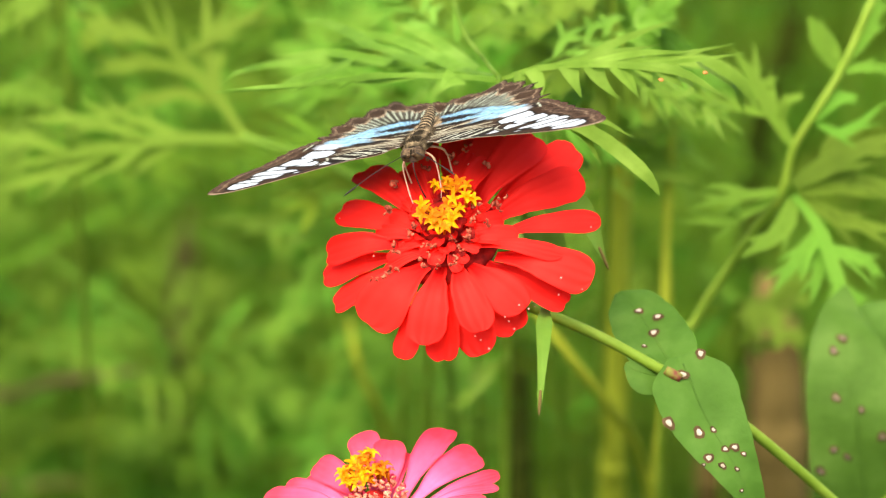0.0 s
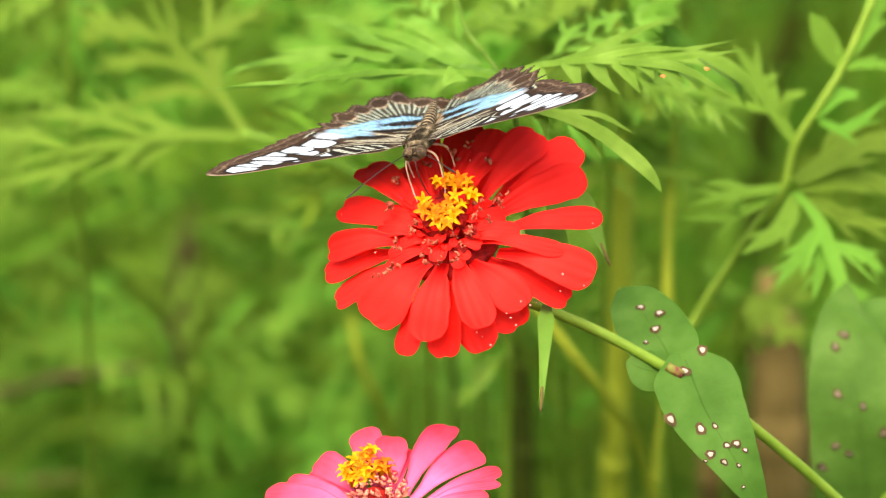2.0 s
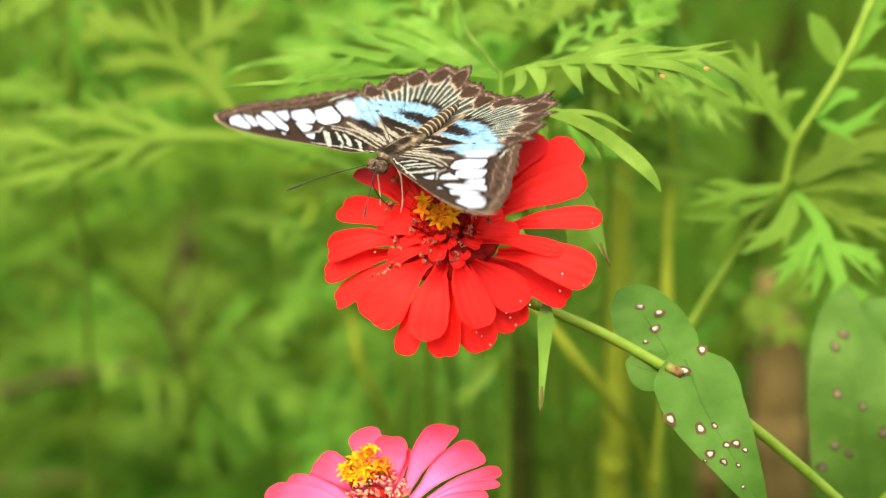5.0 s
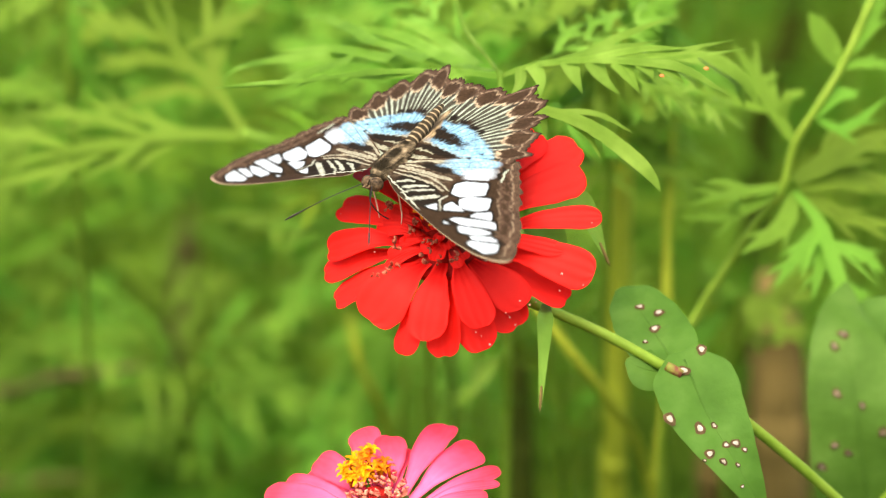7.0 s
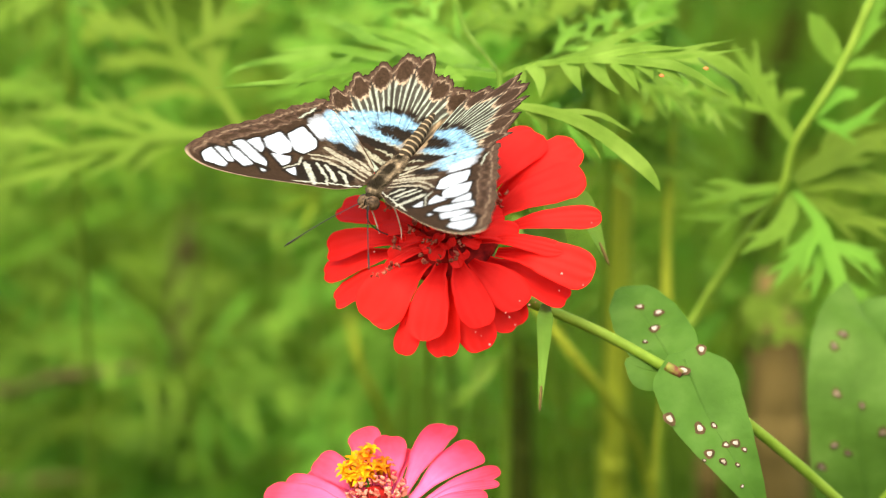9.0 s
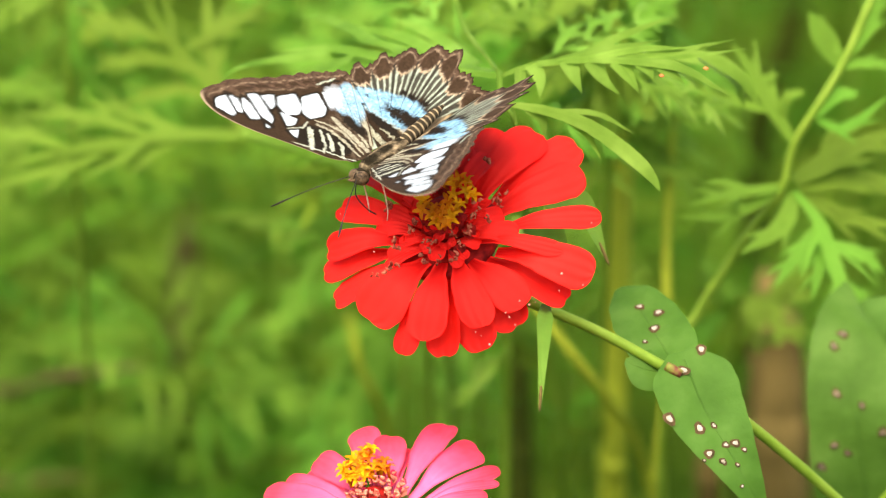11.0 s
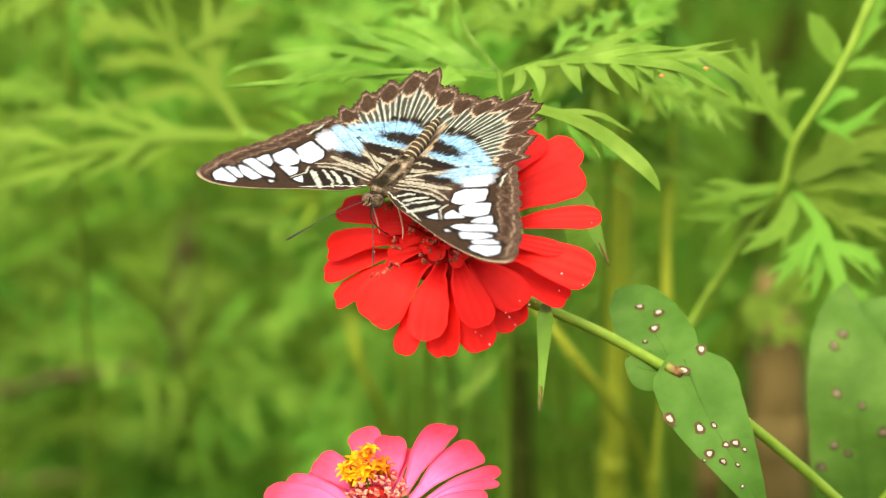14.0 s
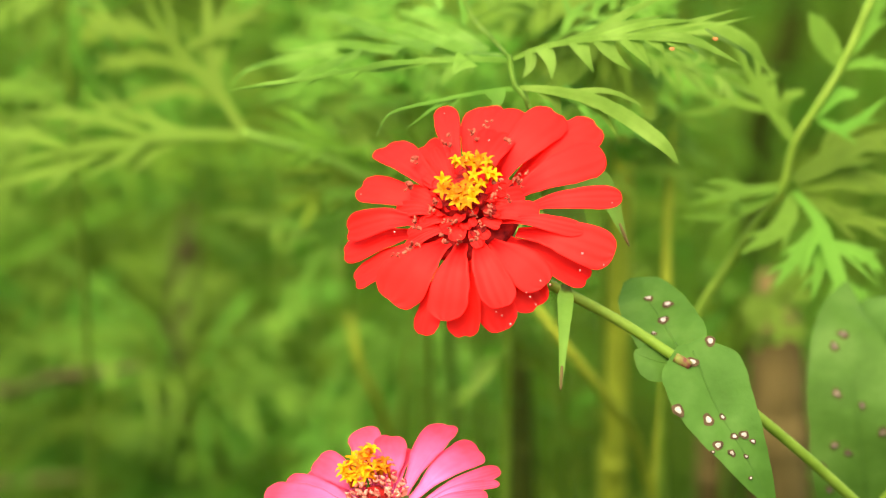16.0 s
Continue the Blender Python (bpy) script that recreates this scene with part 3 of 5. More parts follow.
# ---- feathery cosmos sprig behind the bloom ----
SPRIG = spot(915, 170, 6.1)
sprig = thing("cosmos_sprig", SPRIG, "feathery light green cosmos leaves leaning on the red bloom", "plant")
bm = bmesh.new()
tube(bm, bend([spot(903, 100, 4.7), spot(912, 150, 4.2), spot(942, 205, 4.4), spot(975, 420, 9)], 14), [0.0007] * 10 + [0.0009] * 5, 7)
part("stem", bm, M_COSMOS, sprig)
bm = bmesh.new()
tube(bm, bend([spot(903, 103, 4.9), spot(874, 72, 7), spot(834, 25, 9.5), spot(800, -70, 12)], 14), [0.0006] * 15, 7)
part("stem", bm, M_COSMOS, sprig)
holder_foot = spot(890, 1000, 50)
holder_foot.z = 0
holder = thing("cosmos_shoot", holder_foot, "upright green cosmos stem behind the red bloom", "plant")
bm = bmesh.new()
tube(bm, bend([spot(968, 380, 8.6), spot(935, 470, 12), spot(900, 640, 26), holder_foot], 16), 0.0014, 7)
part("stem", bm, M_STEM, holder)


def lobe(bm, pts, half, peak=0.4, base=0.55, fold=0.12, deeper=1.0):
    """A flat leaf lobe along marks with a raised middle vein."""
    n = toward * 0.8 + UP * 0.6
    path = bend([spot(x, y, d * deeper) for x, y, d in pts], 10)
    k = deeper_scale(path[5])
    blade(bm, path, lance(10, half * k / 7000, peak, base), n, fold, -0.1, 2)
    blade(bm, [p + n.normalized() * 0.00016 for p in path], [0.00022 * k * (1 - 0.07 * i) for i in range(11)], n, 0.0)
    if deeper > 1 and half > 11:
        size = (path[10] - path[0]).length * 0.34
        for i, sg in ((3, 1), (4, -1), (6, 1)):
            d = (path[i + 1] - path[i]).normalized()
            e = (d * 0.82 + d.cross(n).normalized() * sg * 0.55).normalized()
            blade(bm, bend([path[i], path[i] + e * size * 0.5, path[i] + e * size + d * size * 0.2], 5), lance(5, half * k * 0.5 / 7000, 0.35, 0.8), n, fold, 0, 1)


def deeper_scale(p):
    return (p - EYE).dot(AWAY) / FAR


# each leaf: lobes by marks and depth, half width, where it is widest and how wide it starts
LEAVES = [
    [([(905, 108, 4.7), (820, 106, 4.3), (700, 113, 3.7), (600, 131, 3.3), (500, 150, 3.1), (404, 163, 2.9)], 8.0, 0.55, 0.8), ([(560, 138, 3.2), (470, 150, 3.0), (404, 162, 2.9)], 6, 0.4, 0.8),
     ([(600, 128, 3.4), (570, 138, 3.3), (541, 155, 3.2)], 7.5, 0.3, 0.8), ([(700, 112, 3.7), (655, 120, 3.5), (622, 143, 3.3)], 9.0, 0.3, 0.8),
     ([(830, 106, 4.3), (815, 116, 4.1), (803, 135, 4.0)], 25.5, 0.15, 0.9), ([(760, 108, 4.0), (690, 122, 3.8), (640, 128, 3.7)], 12.0, 0.4, 0.6)],
    [([(892, 100, 5.1), (780, 90, 9.6), (650, 92, 10.2), (560, 98, 10.2), (480, 112, 9.6), (430, 130, 8.0), (411, 156, 7.7)], 13.3, 0.4, 0.5), ([(770, 88, 8), (680, 64, 10.4), (585, 62, 11.2)], 15.9, 0.4, 0.8),
     ([(710, 90, 8.2), (600, 80, 10.4), (505, 94, 11.0)], 17.2, 0.4, 0.8), ([(640, 95, 8.4), (560, 125, 9.6), (504, 152, 9.4)], 15.9, 0.4, 0.6),
     ([(830, 92, 8), (720, 50, 10.6), (610, 38, 11.6)], 19.9, 0.4, 0.7), ([(860, 92, 8), (790, 50, 10.6), (690, 12, 11.6)], 18.6, 0.4, 0.6),
     ([(680, 64, 9), (600, 30, 11.2), (545, 28, 11.6)], 15.9, 0.4, 0.7)],
    [([(905, 108, 4.7), (960, 85, 4.3), (1040, 70, 3.8), (1120, 66, 3.5), (1200, 70, 3.2), (1250, 82, 3.1), (1312, 115, 2.9)], 10.8, 0.6, 0.45), ([(962, 84, 4.2), (976, 110, 4.0), (978, 142, 3.9)], 18.0, 0.4, 0.85),
     ([(1024, 73, 3.9), (1036, 98, 3.7), (1053, 130, 3.6)], 20.4, 0.35, 0.9), ([(1068, 69, 3.7), (1086, 98, 3.6), (1120, 128, 3.5)], 21.6, 0.35, 0.9),
     ([(1112, 67, 3.5), (1134, 94, 3.4), (1154, 122, 3.4)], 20.4, 0.4, 0.9), ([(1152, 67, 3.4), (1168, 82, 3.3), (1177, 96, 3.3)], 14.4, 0.3, 0.9),
     ([(1190, 70, 3.3), (1212, 84, 3.2), (1232, 99, 3.2)], 16.8, 0.3, 0.9), ([(1000, 76, 4.1), (1080, 50, 4.3), (1186, 26, 4.5)], 10.8, 0.5, 0.6),
     ([(1060, 67, 3.7), (1150, 43, 3.8), (1236, 37, 3.9)], 10.8, 0.5, 0.6), ([(1120, 64, 3.6), (1230, 38, 4.0), (1318, 15, 4.5)], 7.2, 0.4, 0.6),
     ([(1150, 62, 3.5), (1250, 48, 3.8), (1336, 31, 4.1)], 7.2, 0.4, 0.6), ([(1150, 67, 3.4), (1225, 72, 3.2), (1312, 114, 2.9)], 14.4, 0.45, 0.6),
     ([(1040, 66, 4.5), (1120, 20, 5.1), (1210, -20, 5.7)], 12.0, 0.4, 0.6), ([(940, 92, 4.4), (940, 118, 4.3), (926, 140, 4.2)], 13.2, 0.4, 0.7)],
    [([(1010, 76, 5.1), (1150, 54, 8), (1260, 52, 8.6), (1325, 78, 8.6), (1368, 136, 8.6)], 21.2, 0.6, 0.35), ([(1160, 54, 6.1), (1240, 92, 8.6), (1275, 118, 8.8)], 20.0, 0.4, 0.7),
     ([(1250, 54, 6.7), (1320, 95, 8.8), (1340, 140, 9)], 17.5, 0.4, 0.7)],
    [([(908, 158, 4.2), (850, 165, 3.9), (770, 181, 3.5), (705, 196, 3.3), (682, 212, 3.2), (668, 243, 3.1)], 5.6, 0.3, 0.8), ([(800, 175, 3.7), (765, 195, 3.5), (722, 228, 3.3)], 5.6, 0.3, 0.8),
     ([(878, 162, 3.9), (882, 178, 3.8), (876, 200, 3.7)], 21.2, 0.4, 0.9), ([(806, 173, 3.7), (802, 184, 3.7), (796, 202, 3.7)], 12.5, 0.3, 0.9)],
    [([(912, 156, 4.2), (970, 160, 3.8), (1040, 174, 3.4), (1100, 202, 3.1), (1155, 240, 2.8), (1184, 266, 2.6), (1203, 294, 2.5)], 18.5, 0.62, 0.22), ([(1030, 172, 3.5), (1066, 200, 3.4), (1094, 244, 3.1)], 14.0, 0.35, 0.9),
     ([(1000, 164, 3.7), (1080, 163, 3.6), (1148, 193, 3.4)], 8.4, 0.5, 0.6), ([(962, 160, 3.9), (985, 180, 3.8), (992, 215, 3.7)], 16.8, 0.4, 0.85),
     ([(925, 158, 4.2), (935, 180, 4.1), (945, 205, 4.0)], 8.4, 0.4, 0.9)],
]
for lobes in LEAVES:
    bm = bmesh.new()
    for pts, half, peak, base in lobes:
        lobe(bm, pts, half, peak, base)
    part("leaf", bm, M_COSMOS, sprig)
M_ORANGE = paint("orange_blemish", [(0.75, 0.16, 0.04), (0.8, 0.28, 0.09)], 500, 0.7)
for x, y, d in ((1268, 70, 3.4), (1191, 88, 3.0)):
    bm = bmesh.new()
    bmesh.ops.create_icosphere(bm, subdivisions=2, radius=0.0006)
    bmesh.ops.scale(bm, verts=bm.verts, vec=(1.2, 1.0, 0.7))
    bmesh.ops.translate(bm, verts=bm.verts, vec=spot(x, y, d))
    part("blemish", bm, M_ORANGE, sprig, "small orange blemish on the leaf")

# more leaves of the sprig, higher up and further back
rng = random.Random(77)
for a, b, reach, half in (((850, 70, 13), (690, -30, 15), 0.5, 10), ((840, 40, 13), (960, -20, 15), 0.5, 10),
                          ((960, 84, 11), (1170, -10, 13), 0.45, 10), ((1080, 72, 11), (1300, 150, 12), 0.45, 10), ((870, 85, 13), (760, 150, 14), 0.5, 10),
                          ((930, 150, 12), (1120, 235, 13), 0.4, 10)):
    bm = bmesh.new()
    frond(bm, spot(*a), spot(*b), (toward * 0.7 + UP * 0.7), rng, 0.05, 4, reach, half / 7000, 1, (28, 56))
    part("leaf", bm, M_COSMOS, sprig)
bm = bmesh.new()
frond(bm, spot(905, 620, 25), spot(820, 700, 26), (toward * 0.7 + UP * 0.7), rng, 0.05, 3, 0.6, 0.002, 0, (16, 40))
part("leaf", bm, M_COSMOS, holder)

# ---- cosmos plants in the bed behind ----
def cosmos_plant(name, foot, height, lean, seed, mat, label, reach=0.24, nodes=8, stalk=M_STEM, thick=0.002, lobes=1):
    rng = random.Random(seed)
    foot = Vector(foot)
    ob = thing(name, foot, label, "plant", "cosmos plants in the bed")
    top = foot + Vector((lean[0], lean[1], height))
    path = bend([foot, foot.lerp(top, 0.5) + Vector((rng.uniform(-0.03, 0.03), rng.uniform(-0.03, 0.03), 0)), top], 20)
    bm = bmesh.new()
    tube(bm, path, [thick * (1 - 0.6 * i / 20) for i in range(21)], 7)
    part("stalk", bm, stalk, ob)
    for k in range(nodes):
        s = 0.25 + 0.72 * k / (nodes - 1)
        p = path[int(s * 20)]
        spin = rng.uniform(0, 3.14)
        for sg in (0, math.pi):
            a = spin + sg + rng.uniform(-0.3, 0.3)
            d = Vector((math.cos(a), math.sin(a), rng.uniform(0.1, 0.8))).normalized()
            n = (Vector((0, 0, 1)) - d * d.z).normalized()
            size = reach * rng.uniform(0.7, 1.15) * (1.1 - 0.4 * s)
            bm = bmesh.new()
            frond(bm, p, p + d * size, n, rng, 0.12, 4, 0.5, 0.0034, lobes)
            part("leaf", bm, mat, ob)
    return ob


models = [cosmos_plant("cosmos_plant", (0, 0, 0), 0.62 + 0.06 * k, (0.05 * (k - 1.5), 0.03), 20 + k, M_COSMOS_BACK, "feathery green cosmos plant standing in the bed")
          for k in range(4)]
rng = random.Random(8)
for k in range(70):
    y = 0.6 + 3.6 * (k / 70) ** 1.1 + rng.uniform(-0.05, 0.05)
    half = 0.13 + 0.115 * (y + 1.0)
    x = rng.uniform(-half, half)
    if y > 1.2 and -0.11 < x / (y + 1.03) < -0.05 and k >= 4:
        continue
    if y > 0.9 and 0.055 < x / (y + 1.03) < 0.12 and k >= 4 and k % 3:
        continue
    rng.random()
    m = Matrix.Translation((x, y, 0)) @ Matrix.Rotation(rng.uniform(0, 6.28), 4, "Z")
    src = models[k % 4]
    if k < 4:
        src.matrix_basis = m
    else:
        copy_thing(src, m)
# the bed goes on to both sides
for k in range(90):
    y = rng.uniform(-0.6, 4.8)
    x = rng.choice((-1, 1)) * (0.3 + 0.13 * max(0.0, y + 1.0) + 2.0 * rng.random() ** 1.3)
    copy_thing(models[k % 4], Matrix.Translation((x, y, 0)) @ Matrix.Rotation(rng.uniform(0, 6.28), 4, "Z"))

# stems and leaves that stand out behind the bloom
DEEPER = 1.6


def stalk_line(name, label, pts, radius, mat, category="stalk"):
    line = [spot(x, y, d * DEEPER) for x, y, d in pts]
    line.append(Vector((line[-1].x + 0.3 * (line[-1].x - line[-2].x), line[-1].y + 0.01, 0.0)))
    radius = [*radius, radius[-1]]
    path = bend(line, 24)
    ob = thing(name, path[-1], label, category)
    bm = bmesh.new()
    tube(bm, path, [r / 7000 for r in np.interp(np.linspace(0, 1, 25), np.linspace(0, 1, len(radius)), radius)], 9)
    part("stalk", bm, mat, ob)
    for k in (5, 9, 13):
        bm = bmesh.new()
        r = float(np.interp(k / 24, np.linspace(0, 1, len(radius)), radius)) / 7000
        d = (path[k + 1] - path[k]).normalized()
        tube(bm, [path[k] + d * r * f for f in (-1.0, -0.4, 0.4, 1.0)], [r * 0.9, r * 1.06, r * 1.06, r * 0.9], 9)
        part("joint", bm, mat, ob)
    return ob


def branch(parent, pts, reach, half, seed, pairs=4, mat=M_COSMOS_MID, sag=0.06, lobes=1, spread=(28, 55)):
    rng = random.Random(seed)
    bm = bmesh.new()
    a, b = [spot(x, y, d * DEEPER) for x, y, d in pts]
    n = (toward * 0.65 + UP * 0.75).normalized()
    frond(bm, a, b, n, rng, sag, pairs, reach, half / 7000, lobes, spread)
    part("leaf", bm, mat, parent)


left = stalk_line("cosmos_branch", "branching green cosmos stem with soft pale leaves", [(428, 236, 15), (520, 262, 15), (640, 312, 15), (750, 390, 16), (800, 640, 20), (815, 1400, 34)], [9, 10, 11, 11, 12, 14], M_SHOOT, "plant")
# its leaves: lobes by marks and depth, half width, where it is widest and how wide it starts
LEFT_LOBES = [
    [([(438, 240, 15), (390, 170, 15.5), (330, 105, 16), (285, 50, 16), (245, -40, 16)], 15, 0.5, 0.5), ([(392, 175, 15.6), (374, 90, 16), (366, -40, 16.5)], 17, 0.5, 0.4), ([(390, 172, 15.6), (300, 160, 16), (190, 196, 16)], 16, 0.5, 0.5),
     ([(340, 115, 16), (240, 105, 16), (160, 128, 16)], 17, 0.5, 0.4), ([(305, 75, 16), (220, 48, 16), (120, 14, 16)], 16, 0.5, 0.4), ([(330, 90, 16), (410, 45, 16), (490, -10, 16)], 15, 0.5, 0.4)],
    [([(440, 240, 15), (300, 240, 15), (150, 262, 15), (-20, 300, 15)], 18, 0.5, 0.45), ([(270, 242, 15), (160, 208, 15), (30, 205, 15)], 17, 0.5, 0.4), ([(200, 258, 15), (110, 298, 15), (-20, 335, 15)], 17, 0.5, 0.5),
     ([(340, 240, 15), (240, 205, 15.4), (150, 176, 15.6)], 15, 0.5, 0.4), ([(130, 265, 15), (105, 298, 15), (88, 338, 15)], 11, 0.4, 0.6), ([(330, 242, 15), (260, 275, 15), (170, 300, 15)], 15, 0.5, 0.5),
     ([(120, 262, 15), (40, 240, 15), (-60, 250, 15)], 16, 0.5, 0.5)],
    [([(660, 330, 15.5), (590, 350, 15.5), (480, 352, 15.5)], 14, 0.5, 0.4), ([(700, 360, 16), (610, 400, 16), (490, 440, 16)], 16, 0.5, 0.4), ([(600, 400, 16), (540, 395, 16), (470, 410, 16)], 12, 0.5, 0.4),
     ([(640, 385, 16), (580, 440, 16), (530, 500, 16)], 15, 0.5, 0.4), ([(560, 470, 16), (525, 520, 16), (515, 590, 16)], 12, 0.5, 0.5)]]
for lobes in LEFT_LOBES:
    bm = bmesh.new()
    for pts, half, peak, base in lobes:
        lobe(bm, pts, half, peak, base, 0.12, DEEPER)
    part("leaf", bm, M_COSMOS_MID, left)
rightp = stalk_line("cosmos_branch", "tall green cosmos stem with broad-lobed leaves",
                    [(1560, -40, 9), (1495, 112, 9), (1440, 202, 9), (1405, 262, 9.3), (1388, 335, 9.6), (1345, 390, 10), (1290, 470, 10.5), (1235, 560, 11), (1180, 700, 12), (1170, 1400, 20)],
                    [7, 8, 8, 9, 9, 9, 9, 10, 11, 11, 12], M_STEM, "plant")
# its leaves: lobes by marks and depth, half width, where it is widest and how wide it starts
BROAD_LOBES = [
    [([(1490, 120, 9), (1466, 80, 9), (1432, 22, 9)], 27, 0.62, 0.25)],
    [([(1495, 120, 9), (1535, 112, 9), (1600, 116, 9)], 13, 0.4, 0.4), ([(1505, 98, 9), (1540, 40, 9), (1562, -30, 9)], 20, 0.5, 0.3)],
    [([(1442, 208, 9), (1480, 172, 9), (1524, 164, 9)], 17, 0.55, 0.3), ([(1450, 215, 9), (1500, 228, 9), (1575, 172, 9)], 14, 0.5, 0.4)],
    [([(1404, 250, 9.3), (1366, 188, 9.4), (1334, 130, 9.5), (1296, 76, 9.6)], 19, 0.5, 0.4), ([(1362, 196, 9.4), (1290, 180, 9.5), (1212, 162, 9.6)], 14, 0.4, 0.7), ([(1386, 214, 9.4), (1394, 176, 9.3), (1428, 160, 9.3)], 15, 0.5, 0.4),
     ([(1300, 182, 9.6), (1250, 200, 9.7), (1190, 205, 9.8)], 10, 0.4, 0.7), ([(1350, 160, 9.5), (1362, 140, 9.5), (1382, 132, 9.5)], 11, 0.4, 0.6)],
    [([(1408, 322, 9.8), (1500, 270, 10.2), (1610, 225, 10.6)], 27, 0.4, 0.4), ([(1415, 332, 9.8), (1510, 318, 10.2), (1620, 330, 10.6)], 30, 0.45, 0.4), ([(1420, 342, 9.8), (1500, 385, 10), (1610, 405, 10.4)], 22, 0.45, 0.4),
     ([(1460, 290, 10.3), (1480, 240, 10.4), (1530, 215, 10.6)], 18, 0.4, 0.5)],
    [([(1388, 333, 9.6), (1300, 344, 9.4), (1218, 364, 9.2)], 15, 0.45, 0.5), ([(1368, 348, 9.6), (1290, 384, 9.4), (1198, 386, 9.2)], 13, 0.45, 0.5), ([(1300, 350, 9.4), (1310, 375, 9.4), (1306, 398, 9.4)], 12, 0.4, 0.7),
     ([(1345, 342, 9.5), (1280, 325, 9.5), (1240, 330, 9.5)], 10, 0.4, 0.6)],
    [([(1406, 345, 9.6), (1385, 402, 9.4), (1310, 452, 9.2)], 22, 0.5, 0.35)],
    [([(1408, 340, 9.6), (1452, 396, 9), (1474, 456, 8.4), (1505, 545, 8), (1530, 612, 7.6)], 17, 0.6, 0.35), ([(1452, 400, 9), (1414, 452, 8.8), (1370, 514, 8.6)], 17, 0.5, 0.4), ([(1458, 412, 9), (1452, 470, 8.6), (1438, 534, 8.4)], 13, 0.5, 0.4),
     ([(1470, 432, 8.8), (1530, 452, 8.6), (1570, 488, 8.6)], 16, 0.45, 0.5), ([(1490, 500, 8.4), (1520, 520, 8.4), (1565, 560, 8.4)], 13, 0.4, 0.5)]]
for lobes in BROAD_LOBES:
    bm = bmesh.new()
    for pts, half, peak, base in lobes:
        lobe(bm, pts, half, peak, base, 0.22, DEEPER)
    part("leaf", bm, M_COSMOS_MID, rightp)
# leafy stems a little further back
for k, (base, tips) in enumerate((
        (((700, 20, 20), (760, 300, 22), (700, 900, 30), (700, 1700, 45)), ((560, 40, 21), (600, -40, 21), (860, 80, 18), (840, -30, 20))),
        (((1060, 0, 17), (1080, 250, 20), (1060, 900, 28), (1060, 1700, 45)), ((1200, -20, 15), (960, 60, 15), (1180, 180, 15), (1250, 160, 16), (1200, 300, 17), (940, -30, 14), (1020, -60, 14), (900, 160, 16), (1000, 190, 16), (1130, 90, 15), (980, 120, 15), (1150, -60, 15), (880, 30, 15))),
        (((1090, -60, 11), (1085, 200, 13), (1060, 900, 24), (1060, 1700, 45)), ((960, 30, 11), (1010, -40, 11), (1190, 10, 11), (1210, 110, 12), (980, 150, 12), (1150, 190, 12), (1030, 230, 13))),
        (((110, -40, 18), (130, 250, 20), (160, 700, 26), (180, 1700, 45)), ((0, 40, 18), (240, 60, 18), (20, 170, 18), (210, 190, 20), (-20, 400, 22))),
        (((340, 655, 34), (350, 690, 33), (380, 1000, 44), (400, 1700, 64)), ((190, 530, 31), (150, 640, 30), (520, 720, 32), (500, 590, 32), (270, 470, 33), (470, 680, 34), (220, 760, 34), (440, 790, 34), (330, 830, 34), (380, 500, 35), (420, 560, 32), (180, 590, 33))),
        (((700, 540, 30), (720, 760, 32), (740, 1000, 36), (740, 1700, 50)), ((820, 690, 28), (620, 640, 30), (850, 760, 30), (600, 740, 30), (560, 820, 30))),
        (((1310, 520, 20), (1290, 700, 22), (1280, 1000, 28), (1280, 1700, 50)), ((1400, 590, 19), (1250, 480, 20), (1420, 500, 20), (1220, 640, 22))),
        (((210, 500, 46), (220, 640, 48), (230, 1000, 54), (250, 1700, 70)), ((60, 700, 46), (120, 800, 48), (300, 760, 48), (40, 860, 48), (200, 870, 48))),
        (((90, 560, 40), (100, 700, 42), (110, 1000, 50), (120, 1700, 66)), ((-40, 500, 38), (20, 610, 38), (190, 500, 40), (210, 660, 38), (-30, 720, 40), (60, 450, 42))),
        (((150, 740, 44), (160, 830, 46), (170, 1000, 52), (180, 1700, 66)), ((20, 760, 42), (60, 850, 42), (290, 800, 42), (270, 880, 44), (170, 880, 42))),
        (((330, 810, 44), (340, 900, 46), (350, 1100, 52), (360, 1700, 66)), ((200, 830, 42), (250, 900, 42), (440, 840, 42), (480, 910, 42), (390, 770, 42), (300, 760, 42))),
        (((60, 800, 46), (70, 900, 48), (80, 1100, 54), (90, 1700, 66)), ((-60, 780, 44), (-40, 880, 44), (170, 790, 44), (160, 900, 44), (40, 720, 44))),
        (((470, 480, 38), (480, 640, 40), (490, 1000, 48), (500, 1700, 66)), ((360, 420, 36), (600, 520, 38), (400, 560, 38), (590, 640, 40), (520, 760, 40))))):
    ob = stalk_line("leafy_stem", "green cosmos stem with feathery leaves in the bed", base, [5, 8, 10, 12], M_STEM, "plant")
    for j, tip in enumerate(tips):
        x, y, d = base[0]
        fx, fy, fd = base[1]
        f = (j % 3) * 0.33
        branch(ob, [(x + (fx - x) * f, y + (fy - y) * f, d + (fd - d) * f), tip], *((0.8, 16, 100 + 10 * k + j, 3, M_COSMOS_MID, 0.06, 0) if d == 34 else (0.5, 20 if d < 30 else 26, 100 + 10 * k + j, 4, M_COSMOS_MID)))
